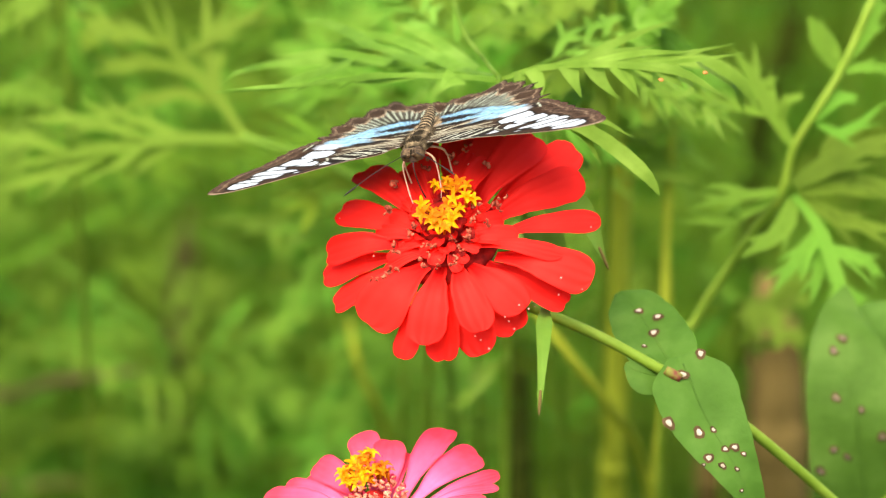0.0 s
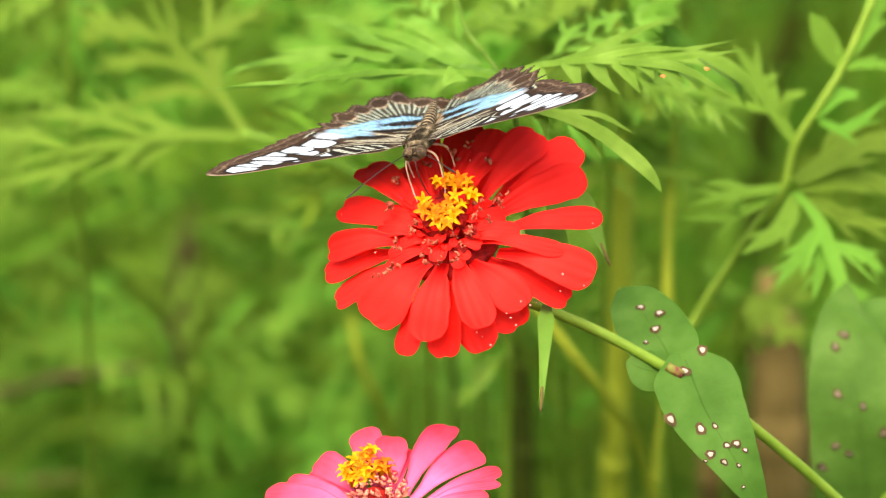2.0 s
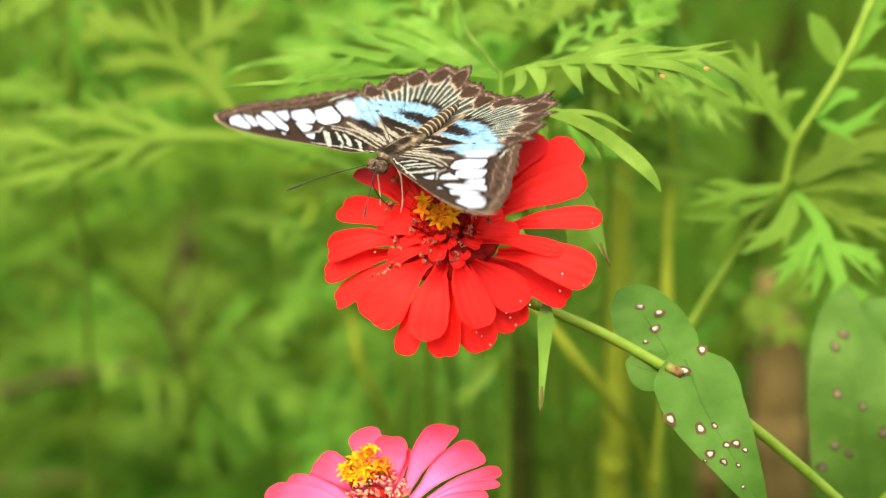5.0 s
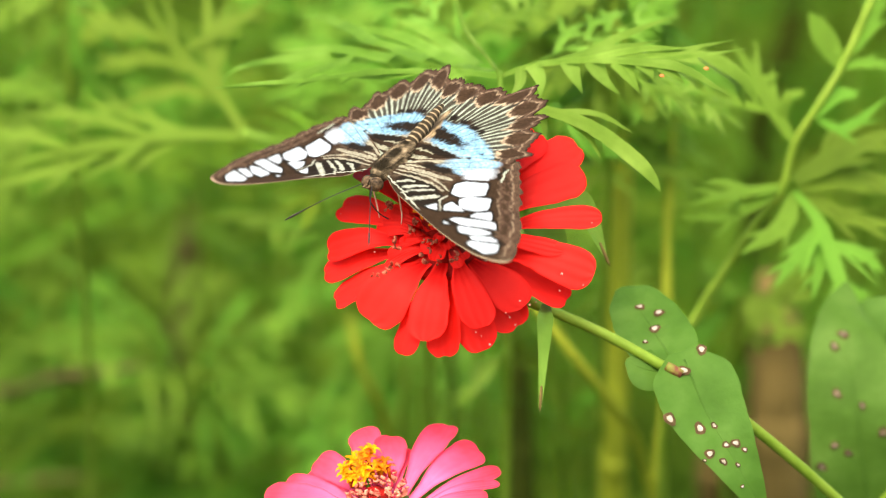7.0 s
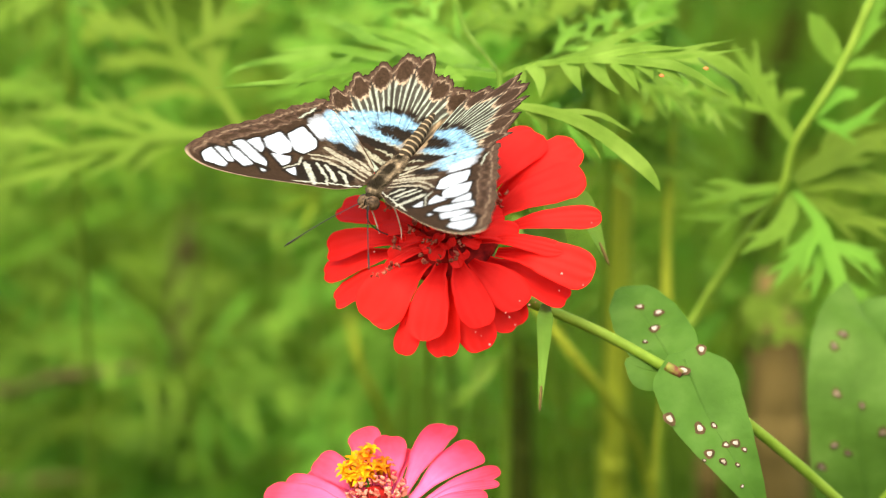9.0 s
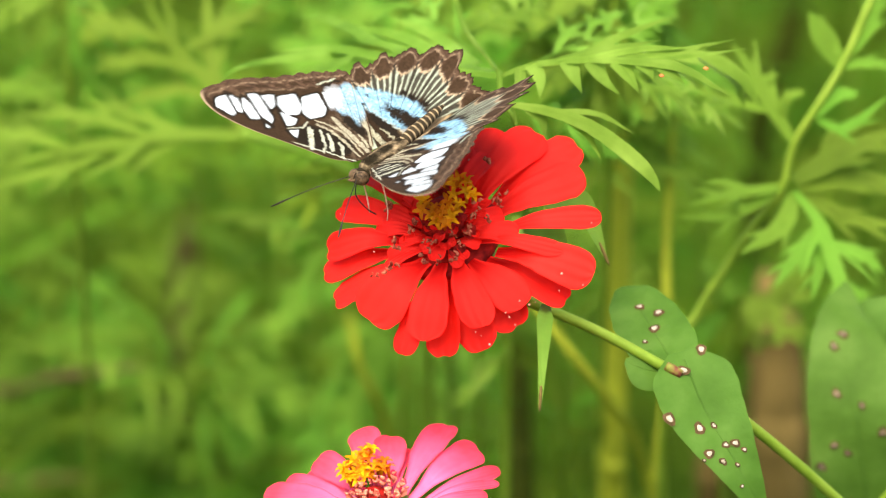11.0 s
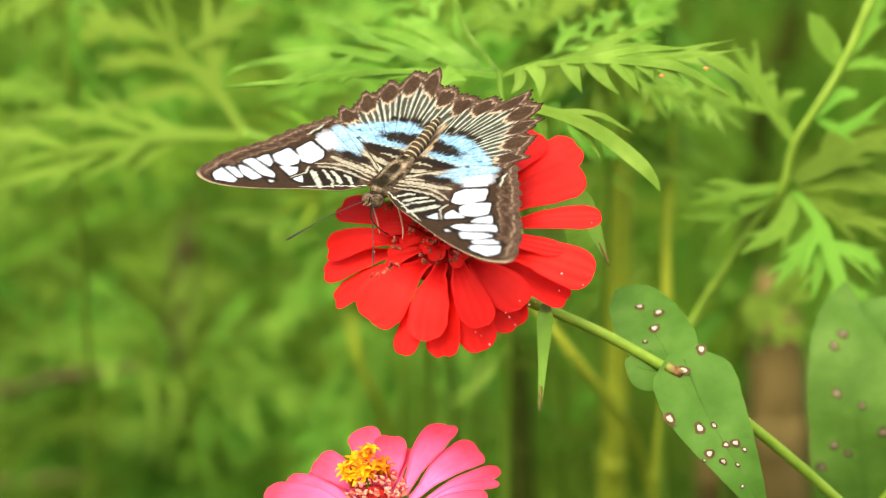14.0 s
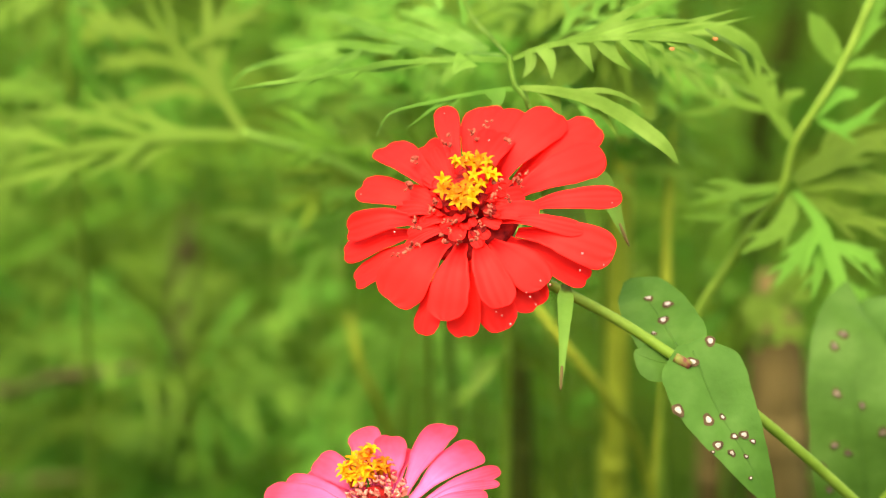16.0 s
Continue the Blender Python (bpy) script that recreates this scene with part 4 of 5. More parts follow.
# loose leafy stems at middle distance
rng = random.Random(53)
for k in range(16):
    x, y, d = rng.uniform(-40, 1600), rng.uniform(-60, 640), rng.uniform(15, 34)
    if x < 560 and 300 < y < 520 or x > 1130:
        continue
    if x < 620 and y > 300:
        d += 24
    ob = stalk_line("leafy_stem", "green cosmos stem with feathery leaves in the bed", ((x, y, d), (x + 25, y + 260, d + 3), (x + 40, 1000, d + 14), (x + 40, 1700, d + 40)), [4, 7, 8, 10], M_STEM, "plant")
    for j in range(6):
        a, r = rng.uniform(-0.4, 3.54), rng.uniform(110, 230)
        f = rng.uniform(0, 0.8)
        branch(ob, [(x + 25 * f, y + 260 * f, d + 3 * f), (x + 25 * f + r * math.cos(a), y + 260 * f - r * 0.7 * math.sin(a), d + rng.uniform(-3, 3))], 0.75, rng.uniform(11, 16),
               700 + 10 * k + j, 3, M_COSMOS_MID if (j + k) % 3 else M_COSMOS_BACK, 0.06, 1 if j % 2 else 0, (18, 48))
stalk_line("thick_stalk", "thick olive green stalk in the bed", [(1118, -80, 20), (1100, 250, 20), (1092, 600, 21), (1085, 1000, 24), (1080, 2000, 40)], [12, 33, 34, 34, 36], M_STALK)
stalk_line("thin_stalk", "thin olive stalk in the bed", [(1205, 60, 17), (1183, 400, 17), (1180, 700, 17), (1160, 1000, 20), (1160, 2000, 40)], [5, 10, 14, 15, 16], M_STALK)
stalk_line("thin_stalk", "thin leaning tan stalk in the bed", [(935, 525, 16), (1010, 622, 16), (1082, 718, 17), (1150, 860, 20), (1260, 1500, 30)], [9, 11, 11, 11, 12], M_STALK)
# the first olive column is an old stalk
stalk_line("old_stalk", "dark olive column in the bed, old stalk and shade stand-in", [(912, 560, 26), (918, 700, 26), (925, 1000, 28), (930, 1700, 40)], [12, 32, 38, 40], M_OLIVE)
# dark olive strip added where there is only shade; no stalk known there
stalk_line("old_stalk", "dark olive column in the bed, old stalk and shade stand-in", [(1405, -110, 56), (1400, 60, 56), (1340, 300, 58), (1325, 1200, 70)], [30, 44, 44, 40], M_OLIVE)
# brown columns added in place of the shaded brown ground behind; no stalks there
stalk_line("dry_stalk", "dark brown column added for the brown ground in the shade", [(1360, 480, 32), (1376, 640, 32), (1384, 1000, 34), (1384, 1700, 44)], [24, 76, 84, 70], M_BROWN)
stalk_line("dry_stalk", "dark brown column added for the brown ground in the shade", [(1262, 650, 36), (1264, 770, 36), (1268, 1000, 38), (1275, 1700, 46)], [14, 44, 54, 50], M_BROWN)
# tan column added to give a brownish, shaded patch of the bed its tone
stalk_line("dry_stalk", "tan column added for a brownish shaded patch of the bed", [(350, 340, 50), (330, 480, 50), (300, 800, 52), (260, 1400, 56)], [20, 40, 44, 40], M_DRY)

stalk_line("thin_stalk", "thin leaning olive stalk in the bed", [(622, 560, 24), (640, 650, 24), (690, 780, 26), (720, 1100, 34)], [7, 10, 12, 12], M_STALK)
stalk_line("bent_stalk", "bent tan dry stalk low in the bed", [(262, 648, 32), (150, 664, 34), (40, 690, 38), (-180, 820, 50)], [8, 14, 15, 14], M_DRY)
stalk_line("bent_stalk", "bent yellowish dry stalk low in the bed", [(150, 846, 40), (60, 852, 42), (-60, 872, 46), (-220, 1000, 56)], [8, 16, 17, 15], paint("straw", [(0.13, 0.13, 0.03), (0.19, 0.18, 0.05)], 60, 0.8, 0.2, spec=0.1))

# low weeds over the soil
rng = random.Random(31)
bm = bmesh.new()
for k in range(54000):
    y = rng.uniform(0.2, 6) if k < 14000 else rng.gauss(1.8, 2.6)
    x = rng.uniform(-1, 1) * (0.35 + 0.16 * (y + 1)) if k < 14000 else rng.gauss(0, 2.0)
    p = Vector((x, y, 0.0))
    d = Vector((rng.uniform(-1.6, 1.6), rng.uniform(-1.2, 1.2), 1)).normalized()
    L = rng.uniform(0.08, 0.26)
    blade(bm, [p, p + d * L * 0.5, p + d * L + Vector((d.x, d.y, -0.1)) * L * 0.4], [0.004, 0.008, 0.0008], Vector((rng.uniform(-1, 1), -1, 0.2)), 0.2)
me = bpy.data.meshes.new("weeds")
bm.to_mesh(me)
bm.free()
me.materials.append(M_GRASS)
tagged(new("weeds", me), "low green weeds covering the soil", "weeds", kind="stuff")

# ---- butterfly: right is +x, head +y, back +z; millimetres ----
butterfly = thing("butterfly", (0, 0, 0), "brown, white and pale blue clipper butterfly feeding on the red bloom", "butterfly")
MM = 0.001


def attribute_paint(name, rough, thin):
    m = bpy.data.materials.new(name)
    m.use_nodes = True
    nt = m.node_tree
    bsdf = nt.nodes["Principled BSDF"]
    att = nt.nodes.new("ShaderNodeAttribute")
    att.attribute_name = "pattern"
    tc = nt.nodes.new("ShaderNodeTexCoord")
    ns = nt.nodes.new("ShaderNodeTexNoise")
    ns.inputs["Scale"].default_value, ns.inputs["Detail"].default_value = 2500, 3
    nt.links.new(tc.outputs["Object"], ns.inputs["Vector"])
    mr = nt.nodes.new("ShaderNodeMapRange")
    mr.inputs["To Min"].default_value, mr.inputs["To Max"].default_value = 0.75, 1.2
    nt.links.new(ns.outputs["Fac"], mr.inputs["Value"])
    hsv = nt.nodes.new("ShaderNodeHueSaturation")
    nt.links.new(att.outputs["Color"], hsv.inputs["Color"])
    nt.links.new(mr.outputs["Result"], hsv.inputs["Value"])
    nt.links.new(hsv.outputs["Color"], bsdf.inputs["Base Color"])
    bsdf.inputs["Roughness"].default_value = rough
    bsdf.inputs["Specular IOR Level"].default_value = 0.05
    b = nt.nodes.new("ShaderNodeBump")
    b.inputs["Strength"].default_value, b.inputs["Distance"].default_value = 0.3, 0.0002
    nt.links.new(ns.outputs["Fac"], b.inputs["Height"])
    nt.links.new(b.outputs["Normal"], bsdf.inputs["Normal"])
    if thin:
        tr = nt.nodes.new("ShaderNodeBsdfTranslucent")
        nt.links.new(hsv.outputs["Color"], tr.inputs["Color"])
        mix = nt.nodes.new("ShaderNodeMixShader")
        mix.inputs[0].default_value = thin
        nt.links.new(bsdf.outputs[0], mix.inputs[1])
        nt.links.new(tr.outputs[0], mix.inputs[2])
        nt.links.new(mix.outputs[0], nt.nodes["Material Output"].inputs["Surface"])
    return m


M_WING = attribute_paint("wing_scales", 0.75, 0.1)
M_FUR = attribute_paint("body_fur", 0.85, 0.0)
M_EYE = paint("butterfly_eye", [(0.008, 0.006, 0.004), (0.15, 0.10, 0.055)], 900, 0.5, 0.1, spec=0.1)
M_LEG = paint("butterfly_leg", [(0.5, 0.26, 0.17), (0.72, 0.46, 0.34)], 800, 0.6, 0.2)
M_PALP = paint("butterfly_palp", [(0.06, 0.04, 0.02), (0.22, 0.15, 0.09)], 900, 0.8, 0.2, spec=0.05)
M_FEELER = paint("butterfly_feeler", [(0.012, 0.01, 0.008), (0.03, 0.025, 0.02)], 800, 0.5, 0.2)
BROWN, DARK, WHITE, BLUE, PALE, BORDER, TAN = [np.array(c) for c in
    ((0.03, 0.018, 0.010), (0.012, 0.009, 0.006), (0.46, 0.54, 0.59), (0.20, 0.43, 0.60), (0.34, 0.40, 0.31), (0.056, 0.034, 0.021), (0.30, 0.23, 0.15))]


def rounded(x, y, cx, cy, hl, hw, ang, soft=0.25):
    """1 inside a rounded oblong patch, 0 outside."""
    c, s = math.cos(radians(ang)), math.sin(radians(ang))
    a, b = ((x - cx) * c + (y - cy) * s) / hl, (-(x - cx) * s + (y - cy) * c) / hw
    q = (np.abs(a) ** 3 + np.abs(b) ** 3) ** (1 / 3)
    return np.clip((1 - q) / soft * min(hl, hw) + 0.5, 0, 1)


def lay(col, mask, paintc):
    return col * (1 - mask[..., None]) + paintc * mask[..., None]


# white cells of the forewing, by their corners
FORE_CELLS = [
    [(29.1, -2.6), (27.3, -6.2), (21.2, -4.1), (19.7, -2.0), (21.2, 1.3), (24.2, 1.2)],
    [(33.7, 1.7), (31.4, -2.1), (26.0, 0.0), (24.7, 2.2), (26.7, 4.4), (30.6, 4.0)],
    [(37.2, 4.3), (35.0, 2.0), (31.5, 4.5), (31.2, 5.9)],
    [(40.2, 6.3), (38.4, 4.6), (28.2, 7.8), (27.4, 9.1), (31.3, 9.2)]]
FORE_SLIVERS = [
    [(40.3, 8.0), (38.2, 7.9), (30.9, 9.9), (32.6, 11.6), (37.1, 10.5)],
    [(43.7, 9.7), (41.0, 9.1), (36.0, 11.4), (37.5, 12.1)],
    [(45.6, 12.6), (44.5, 10.4), (37.1, 12.8), (37.3, 14.0), (43.3, 14.6)],
    [(28.6, 5.0), (23.6, 3.7), (22.7, 5.4), (23.6, 7.0)],
    [(22.0, 7.9), (20.4, 6.0), (18.6, 8.2)],
    [(26.5, -7.3), (23.4, -9.6), (19.8, -5.6), (20.6, -4.9)],
    [(28.3, 10.3), (26.6, 10.1), (26.9, 11.0)]]


def cell(x, y, corners, grow=0.0, soft=0.3):
    """1 inside a cell with slightly rounded corners, 0 outside."""
    c = np.array(corners)
    mid = c.mean(0)
    total = 0
    for p, q in zip(c, np.roll(c, -1, 0)):
        n = np.array((q[1] - p[1], p[0] - q[0]))
        n = n / np.hypot(*n)
        if (mid - p) @ n > 0:
            n = -n
        total = total + np.exp(np.clip(((x - p[0]) * n[0] + (y - p[1]) * n[1]) * 4.5, -30, 30))
    return np.clip(0.5 - (np.log(total) / 4.5 - grow) / soft, 0, 1)


def grain(x, y, size, seed=0):
    """Smooth lattice noise, -1 to 1."""
    table = np.random.RandomState(seed).uniform(-1, 1, (64, 64))
    u, v = x / size + 31.7, y / size + 29.3
    i, j = np.floor(u).astype(int), np.floor(v).astype(int)
    f, g = u - i, v - j
    f, g = f * f * (3 - 2 * f), g * g * (3 - 2 * g)
    t = lambda p, q: table[p % 64, q % 64]
    return (t(i, j) * (1 - f) + t(i + 1, j) * f) * (1 - g) + (t(i, j + 1) * (1 - f) + t(i + 1, j + 1) * f) * g


FORE_BLUE = [(19.6, -8.8, 4.6, 2.5, -22), (21.6, -12.2, 3.4, 2.3, -35), (16.0, -10.6, 4.6, 1.3, -33), (14.6, -7.2, 3.0, 0.6, -16)]
HIND_BLUE = [(12.0, -17.3, 8.4, 2.6, 22), (9.5, -13.0, 8.0, 1.3, 4), (4.6, -19.6, 5.6, 1.7, 0), (18.8, -14.4, 2.6, 2.0, 30), (15.0, -13.4, 3.4, 1.6, 10)]
HIND_DARK = [(4.6, -15.8, 4.6, 1.9, -4), (9.0, -15.7, 2.8, 0.8, -8), (1.2, -17.2, 2.0, 1.6, 0), (6.0, -10.5, 5.8, 1.05, 1), (11.6, -21.9, 1.2, 0.8, 30), (8.7, -22.3, 1.2, 0.9, 20), (4.6, -22.9, 1.3, 1.0, 10),
             (0.9, -23.2, 1.2, 1.0, 0), (17.4, -14.6, 1.0, 0.4, 20), (16.4, -11.4, 1.6, 0.5, 20)]
TIPS = np.radians([-124, -111, -98.5, -84, -73, -62.5, -51.5, -39.5, -26.5, -14, -2])      # where the lobes of the hindwing's edge point


def ragged(x, y, size, amount):
    """Uneven edge for the patches."""
    return amount * (2.2 * grain(x, y, 0.9, 1) + 1.6 * grain(x, y, 0.4, 2))


def stroke(x, y, points, half, soft=0.22):
    """1 on a line through the points, half wide to each side, 0 off it; it tapers a little to its ends."""
    out = np.zeros(x.shape)
    line = np.array(bend([(p, q, 0) for p, q in points], 10 * (len(points) - 1)))[:, :2]
    n = len(line) - 1
    for k, (p, q) in enumerate(zip(line, line[1:])):
        d = q - p
        f = np.clip(((x - p[0]) * d[0] + (y - p[1]) * d[1]) / (d @ d), 0, 1)
        w = half * (1 - 0.45 * abs(2 * (k + 0.5) / n - 1) ** 3)
        out = np.maximum(out, np.clip((w - np.hypot(x - p[0] - f * d[0], y - p[1] - f * d[1])) / soft + 0.5, 0, 1))
    return out


# pale lines of the forewing's root: places and half width
FORE_CREAM = [
    ([(18.9, 3.6), (16.0, 5.6), (12.6, 8.2)], 0.72), ([(16.4, 2.3), (13.2, 4.0), (11.2, 5.0), (9.6, 6.9)], 0.34), ([(13.8, 1.9), (11.2, 3.1), (8.2, 5.1)], 0.52),
    ([(9.6, 1.9), (7.6, 2.6), (5.4, 4.2)], 0.42), ([(23.0, 7.6), (21.3, 6.0), (20.3, 4.4), (21.0, 2.4)], 0.26), ([(1, 3.1), (8, 5.9), (14.5, 8.6), (18, 10.0)], 0.20)]
FORE_TAN = [
    ([(2, 1.4), (8, 0.7), (13.4, 0.5), (18.8, 1.4)], 0.34), ([(2, 0.2), (9, -0.9), (14, -1.0), (20.0, 0.8)], 0.28), ([(2, -1.2), (8, -2.0), (13, -2.3), (17.6, -3.0)], 0.62),
    ([(3, -2.4), (6, -3.2), (8, -3.4)], 0.4), ([(2, -3.0), (7, -6.2), (12, -7.8), (17.0, -9.2)], 0.72), ([(6, -6.9), (12, -9.3), (19, -12.0), (25, -14.6)], 0.3)]


def fore_colour(x, y, q, a):
    col = np.broadcast_to(BROWN, (*x.shape, 3)).copy()
    xr, yr = x + ragged(x, y, 1.9, 0.10), y + ragged(y, x, 2.3, 0.10)
    fine = np.clip(0.92 + 0.3 * grain(x, y, 0.4, 4), 0, 1)
    col = lay(col, np.clip((19 - x) / 4, 0, 1) * np.clip((4 - y) / 2, 0, 1) * 0.55 * np.clip(0.55 + grain(x * 0.5, y, 0.5, 3), 0, 1), TAN * 0.45)
    zone = rounded(xr, yr, 13.0, 4.2, 8.6, 3.6, 16, 0.5)
    col = lay(col, zone, DARK)
    for line, half in FORE_TAN:
        col = lay(col, stroke(xr, yr, line, half) * fine, PALE * np.array((0.80, 0.66, 0.62)))
    for line, half in FORE_CREAM:
        col = lay(col, stroke(xr, yr, line, half) * fine, PALE * np.array((1.05, 0.96, 1.0)))
    col = lay(col, rounded(xr, yr, 11.4, -4.9, 4.8, 1.25, -3, 0.6), DARK)
    col = lay(col, rounded(xr, yr, 13.6, -8.4, 3.0, 0.4, -22, 0.4) * 0.8, DARK)
    # dusky edge band with a row of darker blocks
    edge = np.clip((q - 0.82 + 0.006 * grain(x, y, 0.7, 32)) * 40, 0, 1) * np.clip((0.30 - a) * 14, 0, 1)
    col = lay(col, edge, BORDER * (1.1 + 0.6 * grain(x, y, 0.45, 33))[..., None])
    idx = (a + 0.57) / 0.088
    ph = np.abs(idx - np.round(idx))
    col = lay(col, edge * np.clip(1.2 - np.abs(q - 0.83) * 60, 0, 1) * 0.5 * np.clip(0.6 + grain(x, y, 0.6, 34), 0, 1), TAN)
    col = lay(col, edge * np.clip((0.38 - ph) * 8, 0, 1) * np.clip(1.25 - np.abs(q - 0.885) * 34, 0, 1), BROWN)
    col = lay(col, edge * np.clip(1 - np.abs(q - 0.937 + 0.012 * np.cos(idx * 6.28)) * 70, 0, 1) * 0.6 * np.clip(0.6 + grain(x, y, 0.5, 35), 0, 1), TAN)
    col = lay(col, np.clip((q - 0.972) * 60, 0, 1) * np.clip((a - 0.24) * 20, 0, 1), TAN * 0.9)
    for p in FORE_BLUE:
        col = lay(col, rounded(xr, yr, *p, soft=0.9) * np.clip(0.95 + 0.5 * grain(x, y, 0.45, 53), 0, 1), BLUE * (0.85 + 0.3 * grain(x, y, 0.5, 19))[..., None] + 0.03 + 0.08 * np.clip(grain(x, y, 1.1, 9), 0, 1)[..., None])
    xs, ys = x + 0.10 * grain(x, y, 0.8, 5), y + 0.10 * grain(x, y, 0.8, 6)
    col = lay(col, rounded(xr, yr, 23.0, -8.0, 4.0, 2.0, -35, 1.2) * 0.75, WHITE)
    # the hooked dark patch and the pale rim where the blue meets the edge
    col = lay(col, stroke(xr, yr, [(28.6, -8.8), (27.4, -10.2), (27.6, -12.0), (26.4, -13.0)], 0.5), DARK)
    col = lay(col, stroke(xr, yr, [(29.6, -8.4), (28.4, -11.0), (28.2, -13.0)], 0.3), PALE)
    for c in FORE_CELLS + FORE_SLIVERS:
        if c[0][1] > -7:
            col = lay(col, cell(xs, ys, c, 0.75, 0.4), DARK)
    for c in FORE_CELLS + FORE_SLIVERS:
        col = lay(col, cell(xs, ys, c, 0.10, 0.2), WHITE * (0.86 + 0.06 * grain(x, y, 1.2, 7))[..., None])
    # dark veins across the blue and white
    for k in (-0.28, -0.45, -0.56):
        col = lay(col, np.clip(1 - np.abs(a - k) * r_of(x, y) / 0.16, 0, 1) * (q > 0.35) * 0.8, DARK)
    return col * (1 + 0.18 * grain(x, y, 0.35, 15) + 0.12 * grain(x, y, 3.0, 16))[..., None]


def r_of(x, y):
    return np.hypot(x, y)


def hind_colour(x, y, q, a):
    col = np.broadcast_to(BROWN * 0.8, (*x.shape, 3)).copy()
    xr, yr = x + ragged(x, y, 1.9, 0.16), y + ragged(y, x, 2.3, 0.16)
    idx = np.interp(a, TIPS, np.arange(len(TIPS)))
    ph = idx - np.round(idx)
    rise = (2 * np.abs(ph)) ** 2
    jag = 0.012 * grain(x, y, 0.6, 43)
    cup = 0.715 + 0.19 * rise + jag
    # pale rays, three to a lobe, broad and merging at their roots
    ray = np.clip((np.cos(idx * 2 * math.pi * 3 + 0.5 * grain(x, y, 2.0, 12)) - 0.45 + 0.9 * np.clip((0.52 - q) * 7, 0, 1)) * 2.6, 0, 1)
    far = np.clip((q - 0.46) * 14, 0, 1) * np.clip((cup + 0.03 - q) * 30, 0, 1)
    col = lay(col, far * 0.2, PALE * 0.4)
    col = lay(col, ray * far * np.clip(0.95 + 0.3 * grain(x, y, 0.8, 23), 0, 1), PALE * np.array((0.98, 1.0, 1.0)))
    # olive and tan bands near the body
    for line, half in (([(-1, -5.5), (5, -6.6), (11, -7.6), (18, -10.6)], 0.9), ([(-2, -8.6), (3, -9.2), (6, -9.2)], 0.4), ([(0, -12.3), (6, -12.2), (12, -11.9), (16, -12)], 0.5)):
        col = lay(col, stroke(xr, yr, line, half, 0.35) * np.clip(0.85 + 0.4 * grain(x, y, 0.5, 22), 0, 1), PALE * np.array((0.80, 0.68, 0.62)))
    for p in HIND_BLUE:
        col = lay(col, rounded(xr, yr, *p, soft=1.0) * np.clip(0.95 + 0.5 * grain(x, y, 0.45, 52), 0, 1), BLUE * (0.82 + 0.3 * grain(x, y, 0.5, 11))[..., None] + 0.07 * np.clip(grain(x, y, 1.5, 10) + 0.1, 0, 1)[..., None])
    for k, p in enumerate(HIND_DARK):
        speckle = np.clip(0.9 + 0.55 * grain(x, y, 0.35, 51), 0, 1) if k < 3 else 1.0
        col = lay(col, rounded(xr, yr, *p, soft=0.5) * speckle, DARK)
    # brown blocks in the lobes, each in a pale cup
    band = np.clip((q - cup) * 40, 0, 1)
    col = lay(col, band, BORDER * (1.15 + 0.4 * grain(x, y, 0.5, 36))[..., None])
    d = np.sqrt((ph / 0.38) ** 2 + ((q - 0.85) / 0.10) ** 2)
    col = lay(col, np.clip((1.0 - d) * 8, 0, 1), BROWN * (1.3 + 0.4 * grain(x, y, 0.5, 46))[..., None])
    line = np.clip(1.5 - np.abs(q - cup) * 85, 0, 1) * np.clip((0.5 - np.abs(ph)) * 14, 0, 1)
    col = lay(col, line * np.clip(0.95 + 0.4 * grain(x, y, 0.7, 44), 0, 1), TAN * 1.25)
    col = lay(col, np.clip(1.2 - np.abs(q - 0.945 + 0.02 * rise - jag) * 75, 0, 1) * 0.75 * np.clip(0.7 + grain(x, y, 0.5, 47), 0, 1), TAN)
    thin_vein = np.clip(1 - np.abs(np.abs(ph) - 0.5) / 0.04, 0, 1) * (q > 0.25)
    col = lay(col, thin_vein * 0.75 * (q < cup), DARK)
    col = lay(col, np.clip((q - 0.972) * 50, 0, 1), BROWN)
    # pale streaked fold along the body
    fold = np.clip((-0.8 + 0.30 * (y + 22) - x + 0.6 * grain(x, y, 1.5, 37)) / 0.8, 0, 1) * np.clip((-y - 11) / 4, 0, 1)
    col = lay(col, fold, TAN * np.array((0.95, 0.92, 0.8)) * (1 + 0.5 * grain(x * 3, y * 0.6, 1.0, 38))[..., None])
    return col * (1 + 0.18 * grain(x, y, 0.35, 13) + 0.12 * grain(x, y, 3.0, 14))[..., None]


FORE_EDGE = [(2, 4.2), (9, 7.8), (19, 11.2), (30, 14.4), (40, 16.0), (46.5, 15.6), (50.4, 13.8), (50.2, 10.6), (47.4, 5), (41.5, -1.8), (36.2, -8.6), (31.4, -13.4), (28.4, -17.0), (21, -13.6), (12, -9.6), (3, -4)]
HIND_EDGE = [(2, -1), (14, -6), (24, -12), (28.4, -17.2), (28, -22.5), (25.8, -27.6), (23.2, -32.6), (20, -37.6), (16.4, -41.6), (12.6, -42.6), (8, -39.6), (4, -38.4), (0, -38.2), (-4, -37.4), (-6.6, -35), (-6.4, -28), (-5, -18), (-2, -7)]


